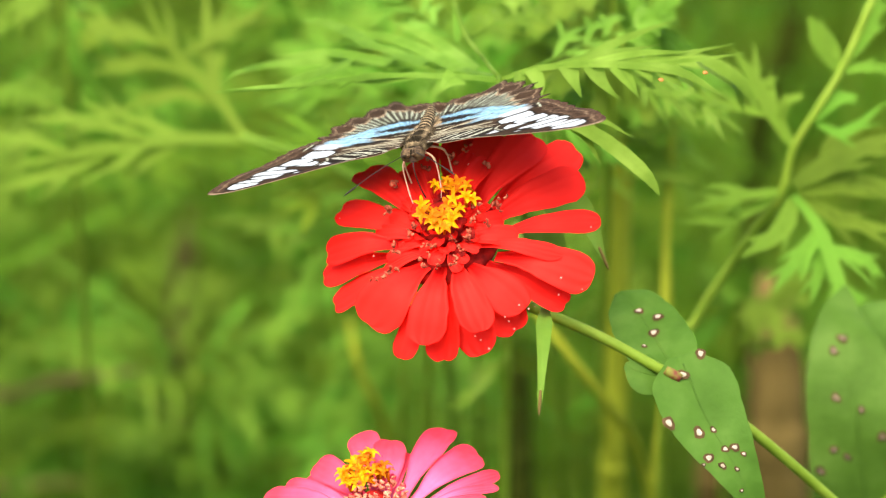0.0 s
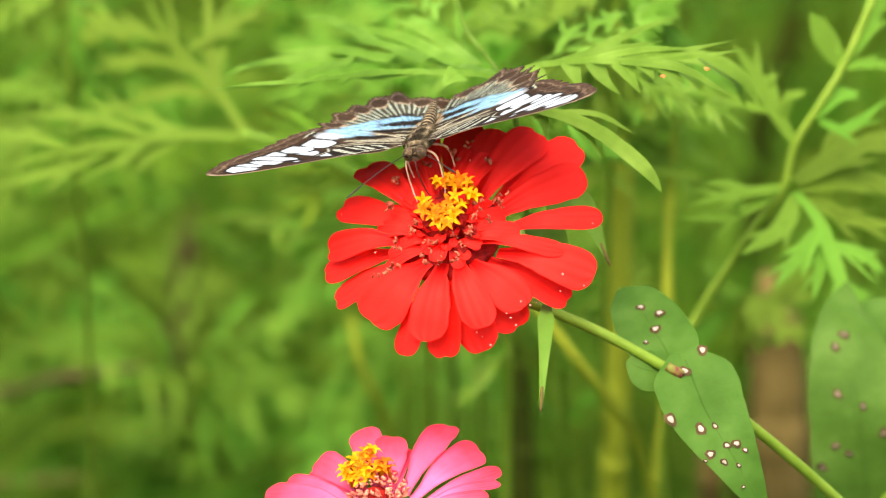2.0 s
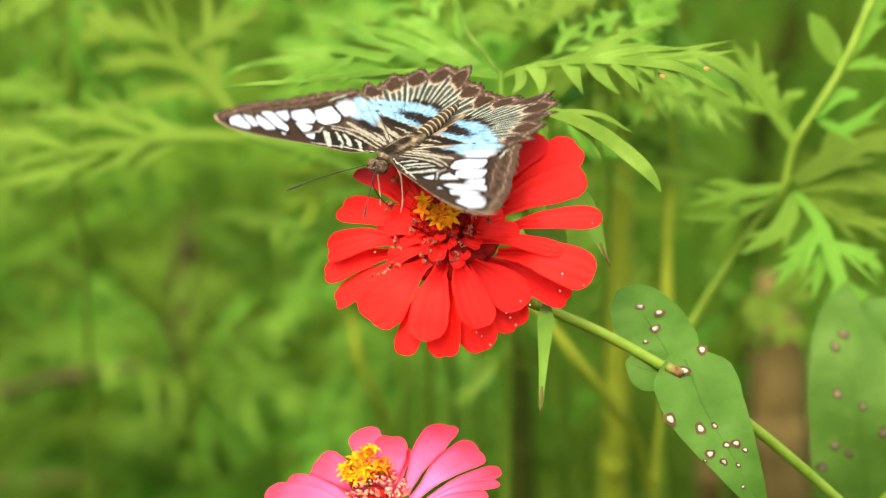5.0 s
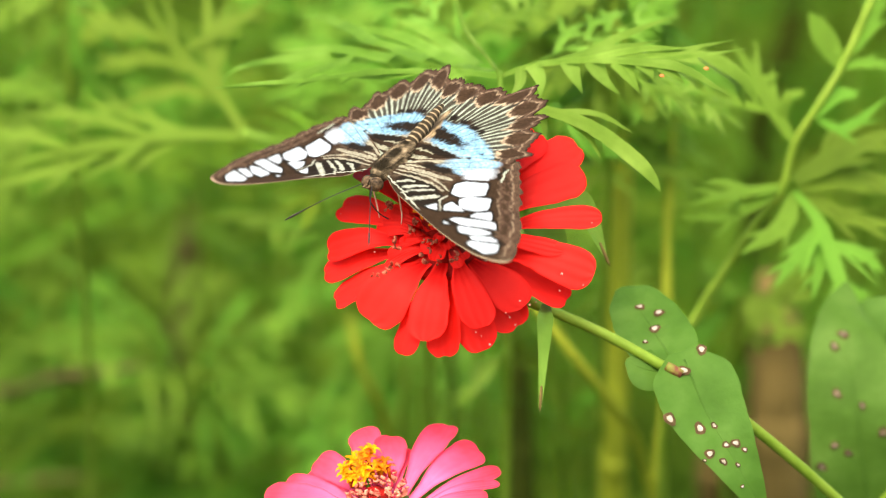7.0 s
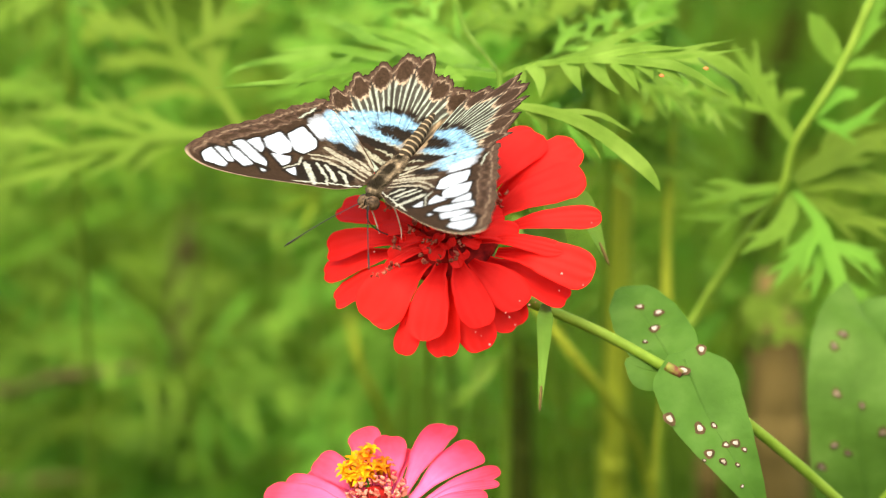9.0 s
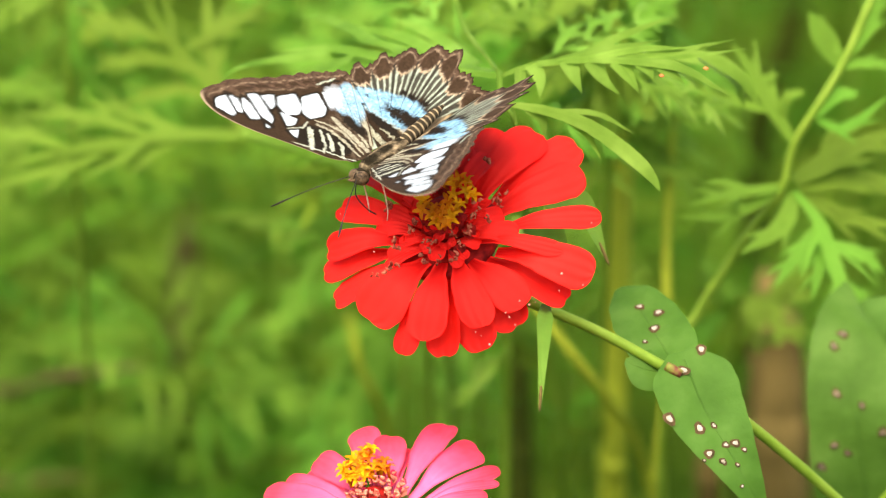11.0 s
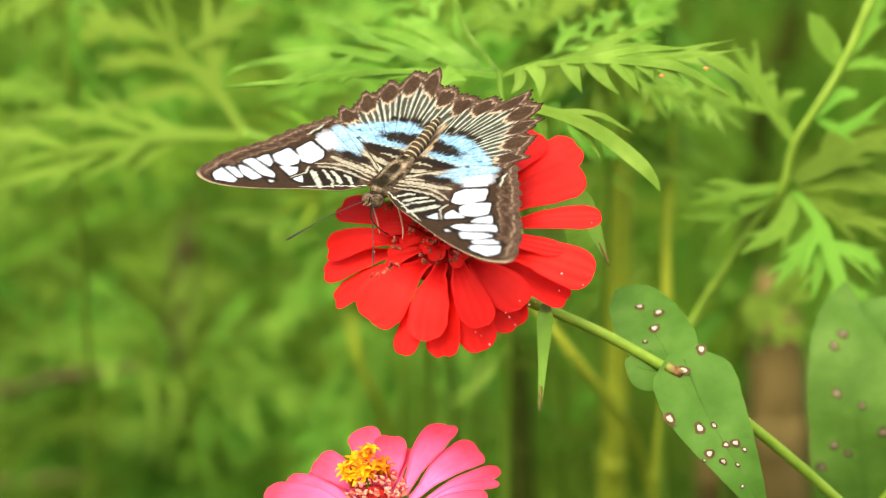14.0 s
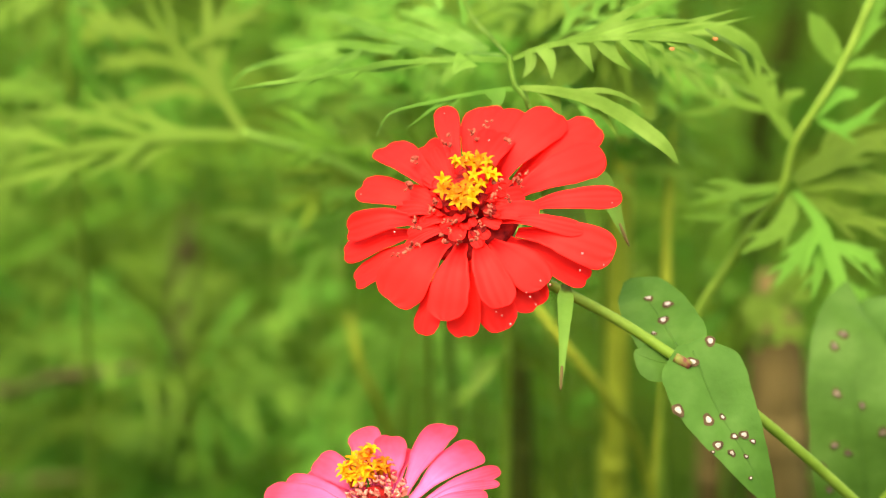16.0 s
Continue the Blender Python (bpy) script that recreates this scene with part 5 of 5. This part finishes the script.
def wing(name, edge, centre, colour, side, lift, na, nr, scallops, label):
    """A thin wing built in rays from its root out to a scalloped edge, with its scale pattern; side: 1 or -1."""
    pts = np.array(bend([(x, y, 0) for x, y in edge], 400))[:, :2]
    cx, cy = centre
    ang = np.unwrap(np.arctan2(pts[:, 1] - cy, pts[:, 0] - cx))
    rad = np.hypot(pts[:, 0] - cx, pts[:, 1] - cy)
    order = np.argsort(ang)
    aa = np.linspace(ang.min(), ang.max(), na)
    rr = np.interp(aa, ang[order], rad[order])
    lo, hi, count, depth = scallops
    zone = np.clip((aa - lo) / 0.06, 0, 1) * np.clip((hi - aa) / 0.06, 0, 1)
    idx = np.interp(aa, TIPS, np.arange(len(TIPS))) if count == 0 else (aa + 0.57) / 0.088
    rr = rr * (1 + zone * depth * (0.35 - np.abs(np.sin(idx * math.pi)) ** 1.6 + 0.22 * np.sin(aa * 95) * np.sin(aa * 41)))
    # worn, nicked rim
    wear = np.clip(grain(aa * 26, aa * 0 + side * 3.3, 1.0, 41) - 0.15, 0, 1) * 0.055 + np.clip(grain(aa * 70, aa * 0 - side * 2.1, 1.0, 42), 0, 1) * 0.02
    rr = rr * (1 - zone * wear * (1.0 if count == 0 else 0.35))
    q = np.linspace(0.0, 1.0, nr)
    a2, q2 = np.meshgrid(aa, q, indexing="ij")
    r2 = rr[:, None] * q2
    x, y = cx + r2 * np.cos(a2), cy + r2 * np.sin(a2)
    col = colour(x, y, q2, a2)
    z = lift - 0.0009 * x * x + 0.12 * np.sin(a2 * 46) * q2 * (1 - q2) + 0.25 * np.sin(a2 * 14) * q2 ** 2
    z = z - 0.5 * np.clip(-x - 0.5, 0, 4) * np.clip((-y - 8) / 6, 0, 1)
    co = np.stack([side * x, y, z], -1).reshape(-1, 3) * MM
    i, j = np.meshgrid(np.arange(na - 1), np.arange(nr - 1), indexing="ij")
    k = (i * nr + j).ravel()
    faces = np.stack([k, k + nr, k + nr + 1, k + 1], -1)
    if side < 0:
        faces = faces[:, ::-1]
    me = bpy.data.meshes.new(name)
    me.from_pydata(co.tolist(), [], faces.tolist())
    att = me.color_attributes.new("pattern", "FLOAT_COLOR", "POINT")
    att.data.foreach_set("color", np.concatenate([col.reshape(-1, 3), np.ones((col[..., 0].size, 1))], 1).ravel())
    me.materials.append(M_WING)
    me.polygons.foreach_set("use_smooth", [True] * len(me.polygons))
    ob = new(name, me)
    ob.parent = butterfly
    thick = ob.modifiers.new("thickness", "SOLIDIFY")
    thick.thickness, thick.offset = 0.00012, 0
    return tagged(ob, label)


wings = []
for side in (1, -1):
    wings.append((side, wing("hindwing", HIND_EDGE, (1.0, -7.0), hind_colour, side, 0.0, 340, 150, (-2.0, -0.30, 0, 0.085), "scalloped brown hindwing with blue band")))
    wings.append((side, wing("forewing", FORE_EDGE, (0.0, 0.0), fore_colour, side, 0.35, 240, 200, (-0.55, 0.22, 1, 0.016), "brown forewing with white patches")))


def fur(name, rings, stripes, label, sides=20, hairs=0):
    """A round body part along y from (y, z, width, height) rings, with pale and dark bands."""
    bm = bmesh.new()
    path = []
    vs = []
    ys = np.array([r[0] for r in rings])
    fine = np.linspace(0, len(rings) - 1, 90)
    dat = np.array([[np.interp(f, range(len(rings)), [r[c] for r in rings]) for c in range(4)] for f in fine])
    for y, z, w, h in dat:
        vs.append([bm.verts.new((w * math.cos(a) * MM, y * MM, (z + h * math.sin(a)) * MM)) for a in [2 * math.pi * k / sides for k in range(sides)]])
    for a, b in zip(vs, vs[1:]):
        for k in range(sides):
            bm.faces.new((a[k], b[k], b[(k + 1) % sides], a[(k + 1) % sides]))
    bm.faces.new(vs[0])
    bm.faces.new(vs[-1][::-1])
    rng = random.Random(len(name))
    for k in range(hairs):
        y, z, w, h = dat[rng.randrange(4, 82)]
        a = rng.uniform(-0.5, 3.6)
        p = Vector((w * math.cos(a), y, z + h * math.sin(a)))
        d = Vector((math.cos(a) * 0.7, rng.uniform(-1.2, -0.2), math.sin(a) * 0.6)) * rng.uniform(0.5, 1.1)
        s = Vector((-math.sin(a), rng.uniform(-0.4, 0.4), math.cos(a))) * 0.09
        bm.faces.new([bm.verts.new(v * MM) for v in (p - s, p + s, p + d)])
    ob = part(name, bm, M_FUR, butterfly, label)
    me = ob.data
    co = np.array([v.co for v in me.vertices]) / MM
    f = np.clip(np.sin(co[:, 1] * stripes + 0.5 * np.abs(co[:, 0])) * 2.6 - 1.2, 0, 1) * 0.8 + 0.07
    if name == "thorax":
        side_x = np.abs(co[:, 0])
        wob = 0.5 * grain(co[:, 0], co[:, 1], 1.2, 45)
        f = 0.13 + 0.14 * grain(co[:, 0] * 2, co[:, 1] * 2, 0.8, 48) + 0.5 * np.exp(-((co[:, 1] - 4.6 + 0.2 * side_x) / 0.4) ** 2)
        f = f + 0.4 * np.exp(-((side_x - 2.0 + wob) / 0.35) ** 2) + 0.4 * np.exp(-((co[:, 1] + 6.2 - 0.9 * side_x) / 0.5) ** 2)
        for cy, hx, hy in ((1.8, 2.0, 2.2), (-3.4, 1.8, 1.9), (-7.4, 1.1, 1.0)):
            f = f * (1 - 0.95 * np.clip(1.6 - ((side_x + 0.3 * wob) / hx) ** 2 - ((co[:, 1] - cy + wob) / hy) ** 2, 0, 1))
        f = f * (1 - 0.9 * np.exp(-((side_x - 3.0 + wob + 0.25 * co[:, 1]) / 0.45) ** 2))
    f = np.clip(f * (1 + 0.5 * grain(co[:, 0] * 3, co[:, 1] * 2, 1.0, 30)), 0, 1)
    under = np.clip(-co[:, 2] / 1.2, 0, 1)
    col = np.array((0.012, 0.0095, 0.005)) * (1 - f[:, None]) + np.array((0.36, 0.28, 0.17)) * f[:, None]
    col = col * (1 - under[:, None]) + np.array((0.45, 0.30, 0.22)) * under[:, None]
    if name == "head":
        col = col * 0.45
    att = me.color_attributes.new("pattern", "FLOAT_COLOR", "POINT")
    att.data.foreach_set("color", np.concatenate([col, np.ones((len(col), 1))], 1).ravel())
    return ob


fur("thorax", [(5.8, 0.4, 1.0, 0.9), (4.6, 0.8, 2.4, 1.9), (2, 0.9, 3.9, 2.0), (-2, 1.0, 4.5, 1.9), (-6, 1.2, 3.7, 1.7), (-9, 1.6, 1.9, 1.4)], 0.95, "furry dark olive thorax with tan lines", 24, 700)
fur("abdomen", [(-7.5, 1.5, 1.5, 1.3), (-10, 1.8, 1.8, 1.7), (-14, 2.5, 1.8, 1.7), (-18, 3.2, 1.5, 1.4), (-21, 3.8, 1.0, 1.0), (-23, 4.1, 0.4, 0.4)], 4.3, "banded brown and cream abdomen")
fur("head", [(8.4, -0.3, 0.6, 0.6), (7.6, -0.2, 1.8, 1.6), (6.2, 0.0, 2.3, 2.0), (4.4, 0.3, 2.0, 1.7)], 3.0, "small banded head")
for side in (1, -1):
    bm = bmesh.new()
    bmesh.ops.create_icosphere(bm, subdivisions=3, radius=1.85 * MM)
    bmesh.ops.translate(bm, verts=bm.verts, vec=Vector((1.35 * side, 6.7, 0.15)) * MM)
    part("eye", bm, M_EYE, butterfly)
    bm = bmesh.new()
    base, d = Vector((0.8 * side, 7.4, 0.9)), Vector((0.60 * side, 0.79, -0.12))
    tube(bm, [(base + d * s + Vector((0, 0, 0.5 * math.sin(s * 0.15)))) * MM for s in np.linspace(0, 23.0, 15)], [0.12 * MM] * 11 + [0.16 * MM, 0.26 * MM, 0.26 * MM, 0.12 * MM], 6)
    part("antenna", bm, M_FEELER, butterfly)
    for y, fx, fy, fz in ((2.2, 4.2, 4.6, -13), (-2.0, 5.5, -5, -13)):
        bm = bmesh.new()
        tube(bm, [Vector(p) * MM for p in bend([(1.4 * side, y, -0.6), (fx * side, y + (fy - y) * 0.45, -3.0), (fx * side * 1.02, fy * 0.9, fz * 0.75), (fx * 0.9 * side, fy * 1.1, fz)], 12)],
             [0.30 * MM] * 5 + [0.20 * MM] * 5 + [0.13 * MM] * 3, 6)
        part("leg", bm, M_LEG, butterfly)
for side in (1, -1):
    bm = bmesh.new()
    tube(bm, [Vector(p) * MM for p in bend([(0.6 * side, 7.4, 0.4), (0.7 * side, 8.8, 0.5), (0.5 * side, 10.0, 1.0)], 6)], [0.5 * MM, 0.5 * MM, 0.45 * MM, 0.36 * MM, 0.26 * MM, 0.16 * MM, 0.06 * MM], 7)
    part("palp", bm, M_PALP, butterfly, "tan palp")
bm = bmesh.new()
tube(bm, [Vector(p) * MM for p in bend([(0, 7.8, -0.6), (0, 9.2, -4), (0, 7.5, -9), (0, 5.5, -12)], 12)], 0.16 * MM, 6)
part("proboscis", bm, M_FEELER, butterfly)

VIEW = Matrix((RIGHT, UP, -AWAY)).transposed()
ROOT = Vector((2.2, 1.0, 1.5))


def body_pose(u, v, c, rx, ry, rz):
    """Millimetres right, up and towards the eye from the middle; a turn given as a rotation vector in degrees."""
    w = Vector((rx, ry, rz))
    turn = VIEW @ Matrix.Rotation(radians(w.length), 3, w.normalized())
    return Matrix.Translation(MIDDLE + VIEW @ Vector((u, v, c)) * MM) @ turn.to_4x4()


def wing_pose(side, flap, sweep=1.0):
    turn = Matrix.Rotation(radians(-flap * side), 4, "Y") @ Matrix.Rotation(radians(sweep * side), 4, "Z")
    return Matrix.Translation(Vector((ROOT.x * side, ROOT.y, ROOT.z)) * MM) @ turn


# seconds, place, turn, right and left wing raised by degrees
FLIGHT = [
    (0.0, -5.81, 26.84, -4.92, -29.18, 104.18, 142.66, 3.3, 2.6),
    (0.25, -5.75, 26.61, -5.41, -30.92, 103.6, 143.25, 7.3, 5.9),
    (0.5, -5.68, 26.39, -5.9, -32.66, 103.01, 143.84, 11.3, 9.2),
    (1.0, -5.68, 26.39, -5.9, -32.66, 103.01, 143.84, 11.3, 9.2),
    (1.5, -5.68, 26.39, -5.9, -32.66, 103.01, 143.84, 11.3, 9.2),
    (2.0, -5.68, 26.39, -5.9, -32.66, 103.01, 143.84, 11.3, 9.2),
    (2.5, -5.68, 26.39, -5.9, -32.66, 103.01, 143.84, 11.3, 9.2),
    (2.7, -5.64, 26.61, -4.6, -29.53, 99.26, 147.2, -0.7, -1.2),
    (2.8, -4.27, 26.71, -1.9, -29.19, 93.46, 145.19, 5.3, 6.1),
    (2.9, -6.06, 26.6, -4.09, -33.52, 85.33, 136.27, 31.6, 31.8),
    (3.0, -7.41, 27.07, -0.96, -30.56, 79.08, 125.84, 27.7, 32.2),
    (3.1, -7.75, 26.63, -0.89, -35.05, 75.51, 121.32, 15.2, 16.7),
    (3.2, -8.87, 28.13, -0.78, -32.07, 72.65, 119.57, 5.2, 5.7),
    (3.3, -9.27, 26.99, -0.84, -33.82, 70.37, 119.55, 5.7, 7.1),
    (3.4, -9.09, 27.15, -1.72, -31.36, 71.53, 113.62, 26.6, 30.4),
    (3.5, -8.31, 30.06, 1.88, -24.73, 71.73, 108.08, 20.5, 32.5),
    (3.6, -12.22, 28.9, -1.56, -37.3, 62.69, 105.64, 22.2, 22.9),
    (3.7, -11.86, 27.97, -3.92, -41.89, 59.55, 109.65, 12.3, 12.5),
    (3.8, -12.52, 28.55, -5.95, -42.31, 62.37, 108.14, -4.5, -4.3),
    (3.9, -12.07, 28.43, -7.11, -43.18, 63.13, 108.72, -2.6, -2.4),
    (4.0, -11.84, 26.22, -7.6, -42.08, 64.62, 113.25, 18.3, 19.2),
    (4.1, -10.68, 27.11, -7.0, -33.96, 72.71, 119.32, 31.1, 30.3),
    (4.2, -11.33, 25.48, -6.79, -40.33, 70.76, 118.16, 22.0, 23.1),
    (4.5, -11.42, 24.79, -5.3, -40.08, 69.66, 119.59, 4.0, 4.0),
    (4.8, -11.52, 24.09, -3.81, -39.83, 68.56, 121.02, 20.0, 20.0),
    (5.1, -11.62, 23.4, -2.33, -39.57, 67.43, 122.44, 2.0, 2.0),
    (5.45, -11.74, 22.58, -0.59, -39.27, 66.11, 124.09, 18.0, 18.0),
    (5.8, -11.85, 21.77, 1.15, -38.95, 64.76, 125.72, 4.0, 4.0),
    (6.1, -11.95, 21.08, 2.64, -38.67, 63.59, 127.11, 16.0, 16.0),
    (6.3, -12.01, 20.61, 3.63, -38.48, 62.8, 128.04, 7.0, 6.7),
    (6.4, -12.32, 20.71, 4.19, -43.35, 64.54, 127.47, 4.6, 5.9),
    (6.5, -12.74, 20.41, 5.24, -43.45, 64.13, 128.31, 16.4, 14.9),
    (6.6, -12.36, 20.65, 4.94, -42.33, 64.31, 129.64, 14.8, 14.3),
    (6.7, -12.73, 20.74, 3.75, -39.39, 64.12, 130.22, -3.7, -3.1),
    (6.8, -13.62, 20.11, 3.31, -44.3, 60.35, 129.66, -11.9, -10.3),
    (6.9, -13.5, 20.1, 3.6, -46.81, 58.89, 129.57, -10.6, -9.3),
    (7.0, -13.24, 20.13, 4.3, -41.23, 60.58, 132.01, -5.4, -3.8),
    (7.1, -13.24, 19.97, 4.9, -44.32, 60.11, 130.44, 1.4, 2.2),
    (7.2, -12.77, 19.9, 5.42, -42.8, 60.12, 130.18, 7.7, 7.5),
    (7.3, -12.89, 19.65, 5.81, -43.51, 60.32, 130.1, 6.8, 7.1),
    (7.4, -13.2, 19.39, 6.44, -43.16, 59.85, 130.48, 0.2, 1.1),
    (7.5, -13.5, 18.7, 6.72, -42.91, 59.78, 130.55, 3.1, 4.1),
    (7.6, -13.57, 19.11, 6.46, -44.02, 60.37, 130.26, 10.9, 11.0),
    (7.7, -13.97, 17.8, 5.28, -46.07, 58.32, 129.83, 23.4, 23.5),
    (7.8, -14.23, 17.74, 4.82, -46.24, 58.9, 128.3, 18.0, 18.3),
    (7.9, -13.99, 18.54, 4.65, -41.48, 59.53, 130.06, 7.9, 7.3),
    (8.0, -14.85, 19.01, 3.82, -45.31, 60.72, 127.49, 10.4, 11.0),
    (8.1, -14.8, 18.49, 5.18, -46.36, 60.04, 129.07, 17.5, 17.5),
    (8.2, -14.76, 18.65, 6.74, -46.81, 60.08, 127.64, 9.7, 10.2),
    (8.3, -14.03, 18.83, 8.71, -47.04, 59.4, 129.38, 6.5, 6.9),
    (8.4, -14.03, 18.31, 10.65, -46.93, 58.06, 129.25, 9.6, 9.5),
    (8.5, -14.71, 17.62, 10.98, -47.49, 58.7, 130.08, 15.5, 15.8),
    (8.6, -13.98, 17.96, 11.81, -48.53, 58.01, 131.25, 17.7, 17.9),
    (8.8, -13.22, 16.8, 12.5, -40.39, 57.5, 133.11, 4.5, 4.8),
    (9.0, -14.25, 15.8, 12.23, -44.41, 54.66, 136.5, 15.7, 15.1),
    (9.2, -14.41, 16.35, 11.22, -44.76, 55.03, 135.08, 10.0, 10.0),
    (9.5, -14.64, 17.17, 9.7, -45.27, 55.55, 132.93, 3.0, 3.0),
    (9.8, -14.87, 17.99, 8.19, -45.77, 56.05, 130.79, 19.0, 19.0),
    (10.1, -15.1, 18.8, 6.67, -46.25, 56.54, 128.64, 5.0, 5.0),
    (10.4, -15.33, 19.62, 5.15, -46.71, 57.0, 126.49, 17.0, 17.0),
    (10.7, -15.56, 20.44, 3.64, -47.16, 57.45, 124.34, 2.0, 2.0),
    (11.0, -15.79, 21.26, 2.12, -47.59, 57.88, 122.18, 20.0, 20.0),
    (11.3, -16.02, 22.08, 0.61, -48.0, 58.29, 120.03, 12.5, 13.5),
    (11.4, -15.96, 22.46, 0.41, -45.74, 56.41, 118.66, 2.5, 2.2),
    (11.5, -15.56, 21.82, 0.59, -44.38, 57.38, 119.58, -10.8, -6.7),
    (11.6, -15.69, 21.97, 0.0, -44.96, 59.29, 119.29, -15.3, -13.3),
    (11.8, -15.83, 21.29, -0.03, -47.29, 58.84, 119.08, -10.9, -8.9),
    (12.0, -15.59, 21.31, 1.08, -45.24, 58.77, 120.78, -7.7, -3.2),
    (12.2, -15.3, 20.23, -0.68, -48.75, 60.98, 124.65, 5.7, 6.3),
    (12.3, -14.85, 19.87, -1.38, -50.43, 61.72, 126.24, 12.0, 12.4),
    (12.4, -14.27, 18.91, -1.62, -48.82, 62.86, 127.91, 20.5, 20.4),
    (12.5, -13.9, 17.99, -1.4, -48.33, 66.07, 130.99, 28.0, 24.7),
    (12.6, -11.94, 19.86, 1.3, -41.55, 72.36, 133.25, 30.7, 33.5),
    (12.7, -11.87, 19.67, 4.66, -41.36, 71.26, 133.37, 31.0, 33.8),
    (12.8, -11.57, 19.38, 6.47, -39.33, 72.17, 133.9, 33.1, 35.3),
    (13.0, -13.46, 16.44, 1.87, -47.46, 60.3, 132.54, 31.6, 29.7),
    (13.2, -13.28, 16.99, 2.84, -46.03, 58.93, 133.79, 24.1, 24.3),
    (13.3, -13.76, 16.17, 3.19, -45.98, 56.44, 134.21, 22.3, 22.3),
    (13.5, -13.36, 15.51, 5.79, -41.65, 56.3, 134.72, 17.9, 17.7),
    (13.7, -12.97, 16.34, 6.66, -42.79, 57.6, 135.91, 13.1, 13.1),
    (14.0, -13.2, 16.02, 7.66, -39.75, 58.8, 135.23, 3.2, 3.2),
    (14.2, -12.98, 16.87, 9.08, -39.61, 59.39, 134.52, -0.3, 0.5),
    (14.3, -12.9, 17.06, 9.88, -39.57, 59.99, 134.02, 0.2, 1.4),
    (14.5, -13.4, 15.88, 9.73, -40.36, 59.29, 133.93, 6.4, 7.1),
    (14.7, -13.82, 17.28, 7.06, -44.17, 58.02, 132.33, 14.5, 14.5),
    (14.9, -14.73, 18.89, 5.07, -27.57, 60.13, 129.53, 43.2, 40.4),
    (15.0, -24.6, 27.18, -3.09, -58.57, 33.85, 105.5, 10.6, 8.2),
    (15.1, -32.43, 26.29, -3.06, -54.02, 48.52, 94.68, -13.7, -6.9),
    (15.2, -46.77, 29.69, 5.88, -53.08, 35.59, 83.31, 48.0, 46.0),
    (15.3, -61.12, 33.1, 14.81, -51.46, 23.14, 71.63, 9.1, 0.5),
    (15.4, -92.66, 22.12, 16.85, -53.06, 45.34, 77.64, 6.1, 7.0),
    (15.5, -113.0, 23.23, 18.94, -52.82, 46.72, 72.57, 15.5, 16.2),
    (15.6, -136.0, 30.0, 18.9, -50.0, 46.0, 80.0, 40.0, 36.0),
    (15.7, -180.0, 32.0, 18.68, -46.57, 45.0, 92.0, 5.0, 5.0),
    (15.8, -215.0, 36.0, 18.68, -46.57, 55.52, 103.37, -40.0, -40.0),
    (15.9, -250.0, 40.0, 18.68, -46.57, 55.52, 103.37, 30.0, 30.0),
    (16.0, -290.0, 45.0, 18.68, -46.57, 55.52, 103.37, 60.0, 60.0),
]


# quick beats between those rows: seconds, right and left wing raised by degrees
BEATS = [(14.8, 21.0, 20.0), (14.8667, 31.0, 29.0), (14.9333, 54.0, 50.0), (14.9667, 37.0, 33.0), (15.0333, -8.0, -6.0), (15.1333, -34.0, -26.0), (15.1667, 18.0, 22.0),
         (15.2333, 66.0, 62.0), (15.2667, 42.0, 36.0), (15.3333, -24.0, -28.0), (15.3667, -22.0, -20.0), (15.4333, 34.0, 34.0), (15.4667, 42.0, 42.0), (15.5333, -14.0, -14.0), (15.5667, 10.0, 6.0)]


def motions():
    walk(butterfly, [(r[0], body_pose(*r[1:7])) for r in FLIGHT])
    for side, w in wings:
        beats = sorted([(r[0], r[7], r[8]) for r in FLIGHT] + BEATS)
        walk(w, [(t, wing_pose(side, up if side > 0 else up_left)) for t, up, up_left in beats])
    # the bloom springs up when the butterfly leaves it
    sway = [(0.0, 1.0), (14.9, 1.0), (15.0, 1.1), (15.1, 1.05), (15.2, 0.82), (15.3, 0.62), (15.5, 0.36), (15.7, 0.17), (15.9, 0.03), (16.0, 0.0)]

    def moved(ob, right, down, spin, rest):
        walk(ob, [(t, Matrix.Translation(rest + (RIGHT * right - UP * down) * (k / 7000)) @ Matrix.Rotation(radians(spin * k), 4, AWAY)) for t, k in sway])
    moved(zinnia, 0, 11, -0.25, ORIGIN[zinnia])
    moved(head, -19, 18, 0.25, ORIGIN[head] - ORIGIN[zinnia])
    moved(upper_stem, -6, 0, -4.0, ORIGIN[upper_stem] - ORIGIN[zinnia])
    moved(sprig, -23, 30, 3.8, ORIGIN[sprig])


motions()
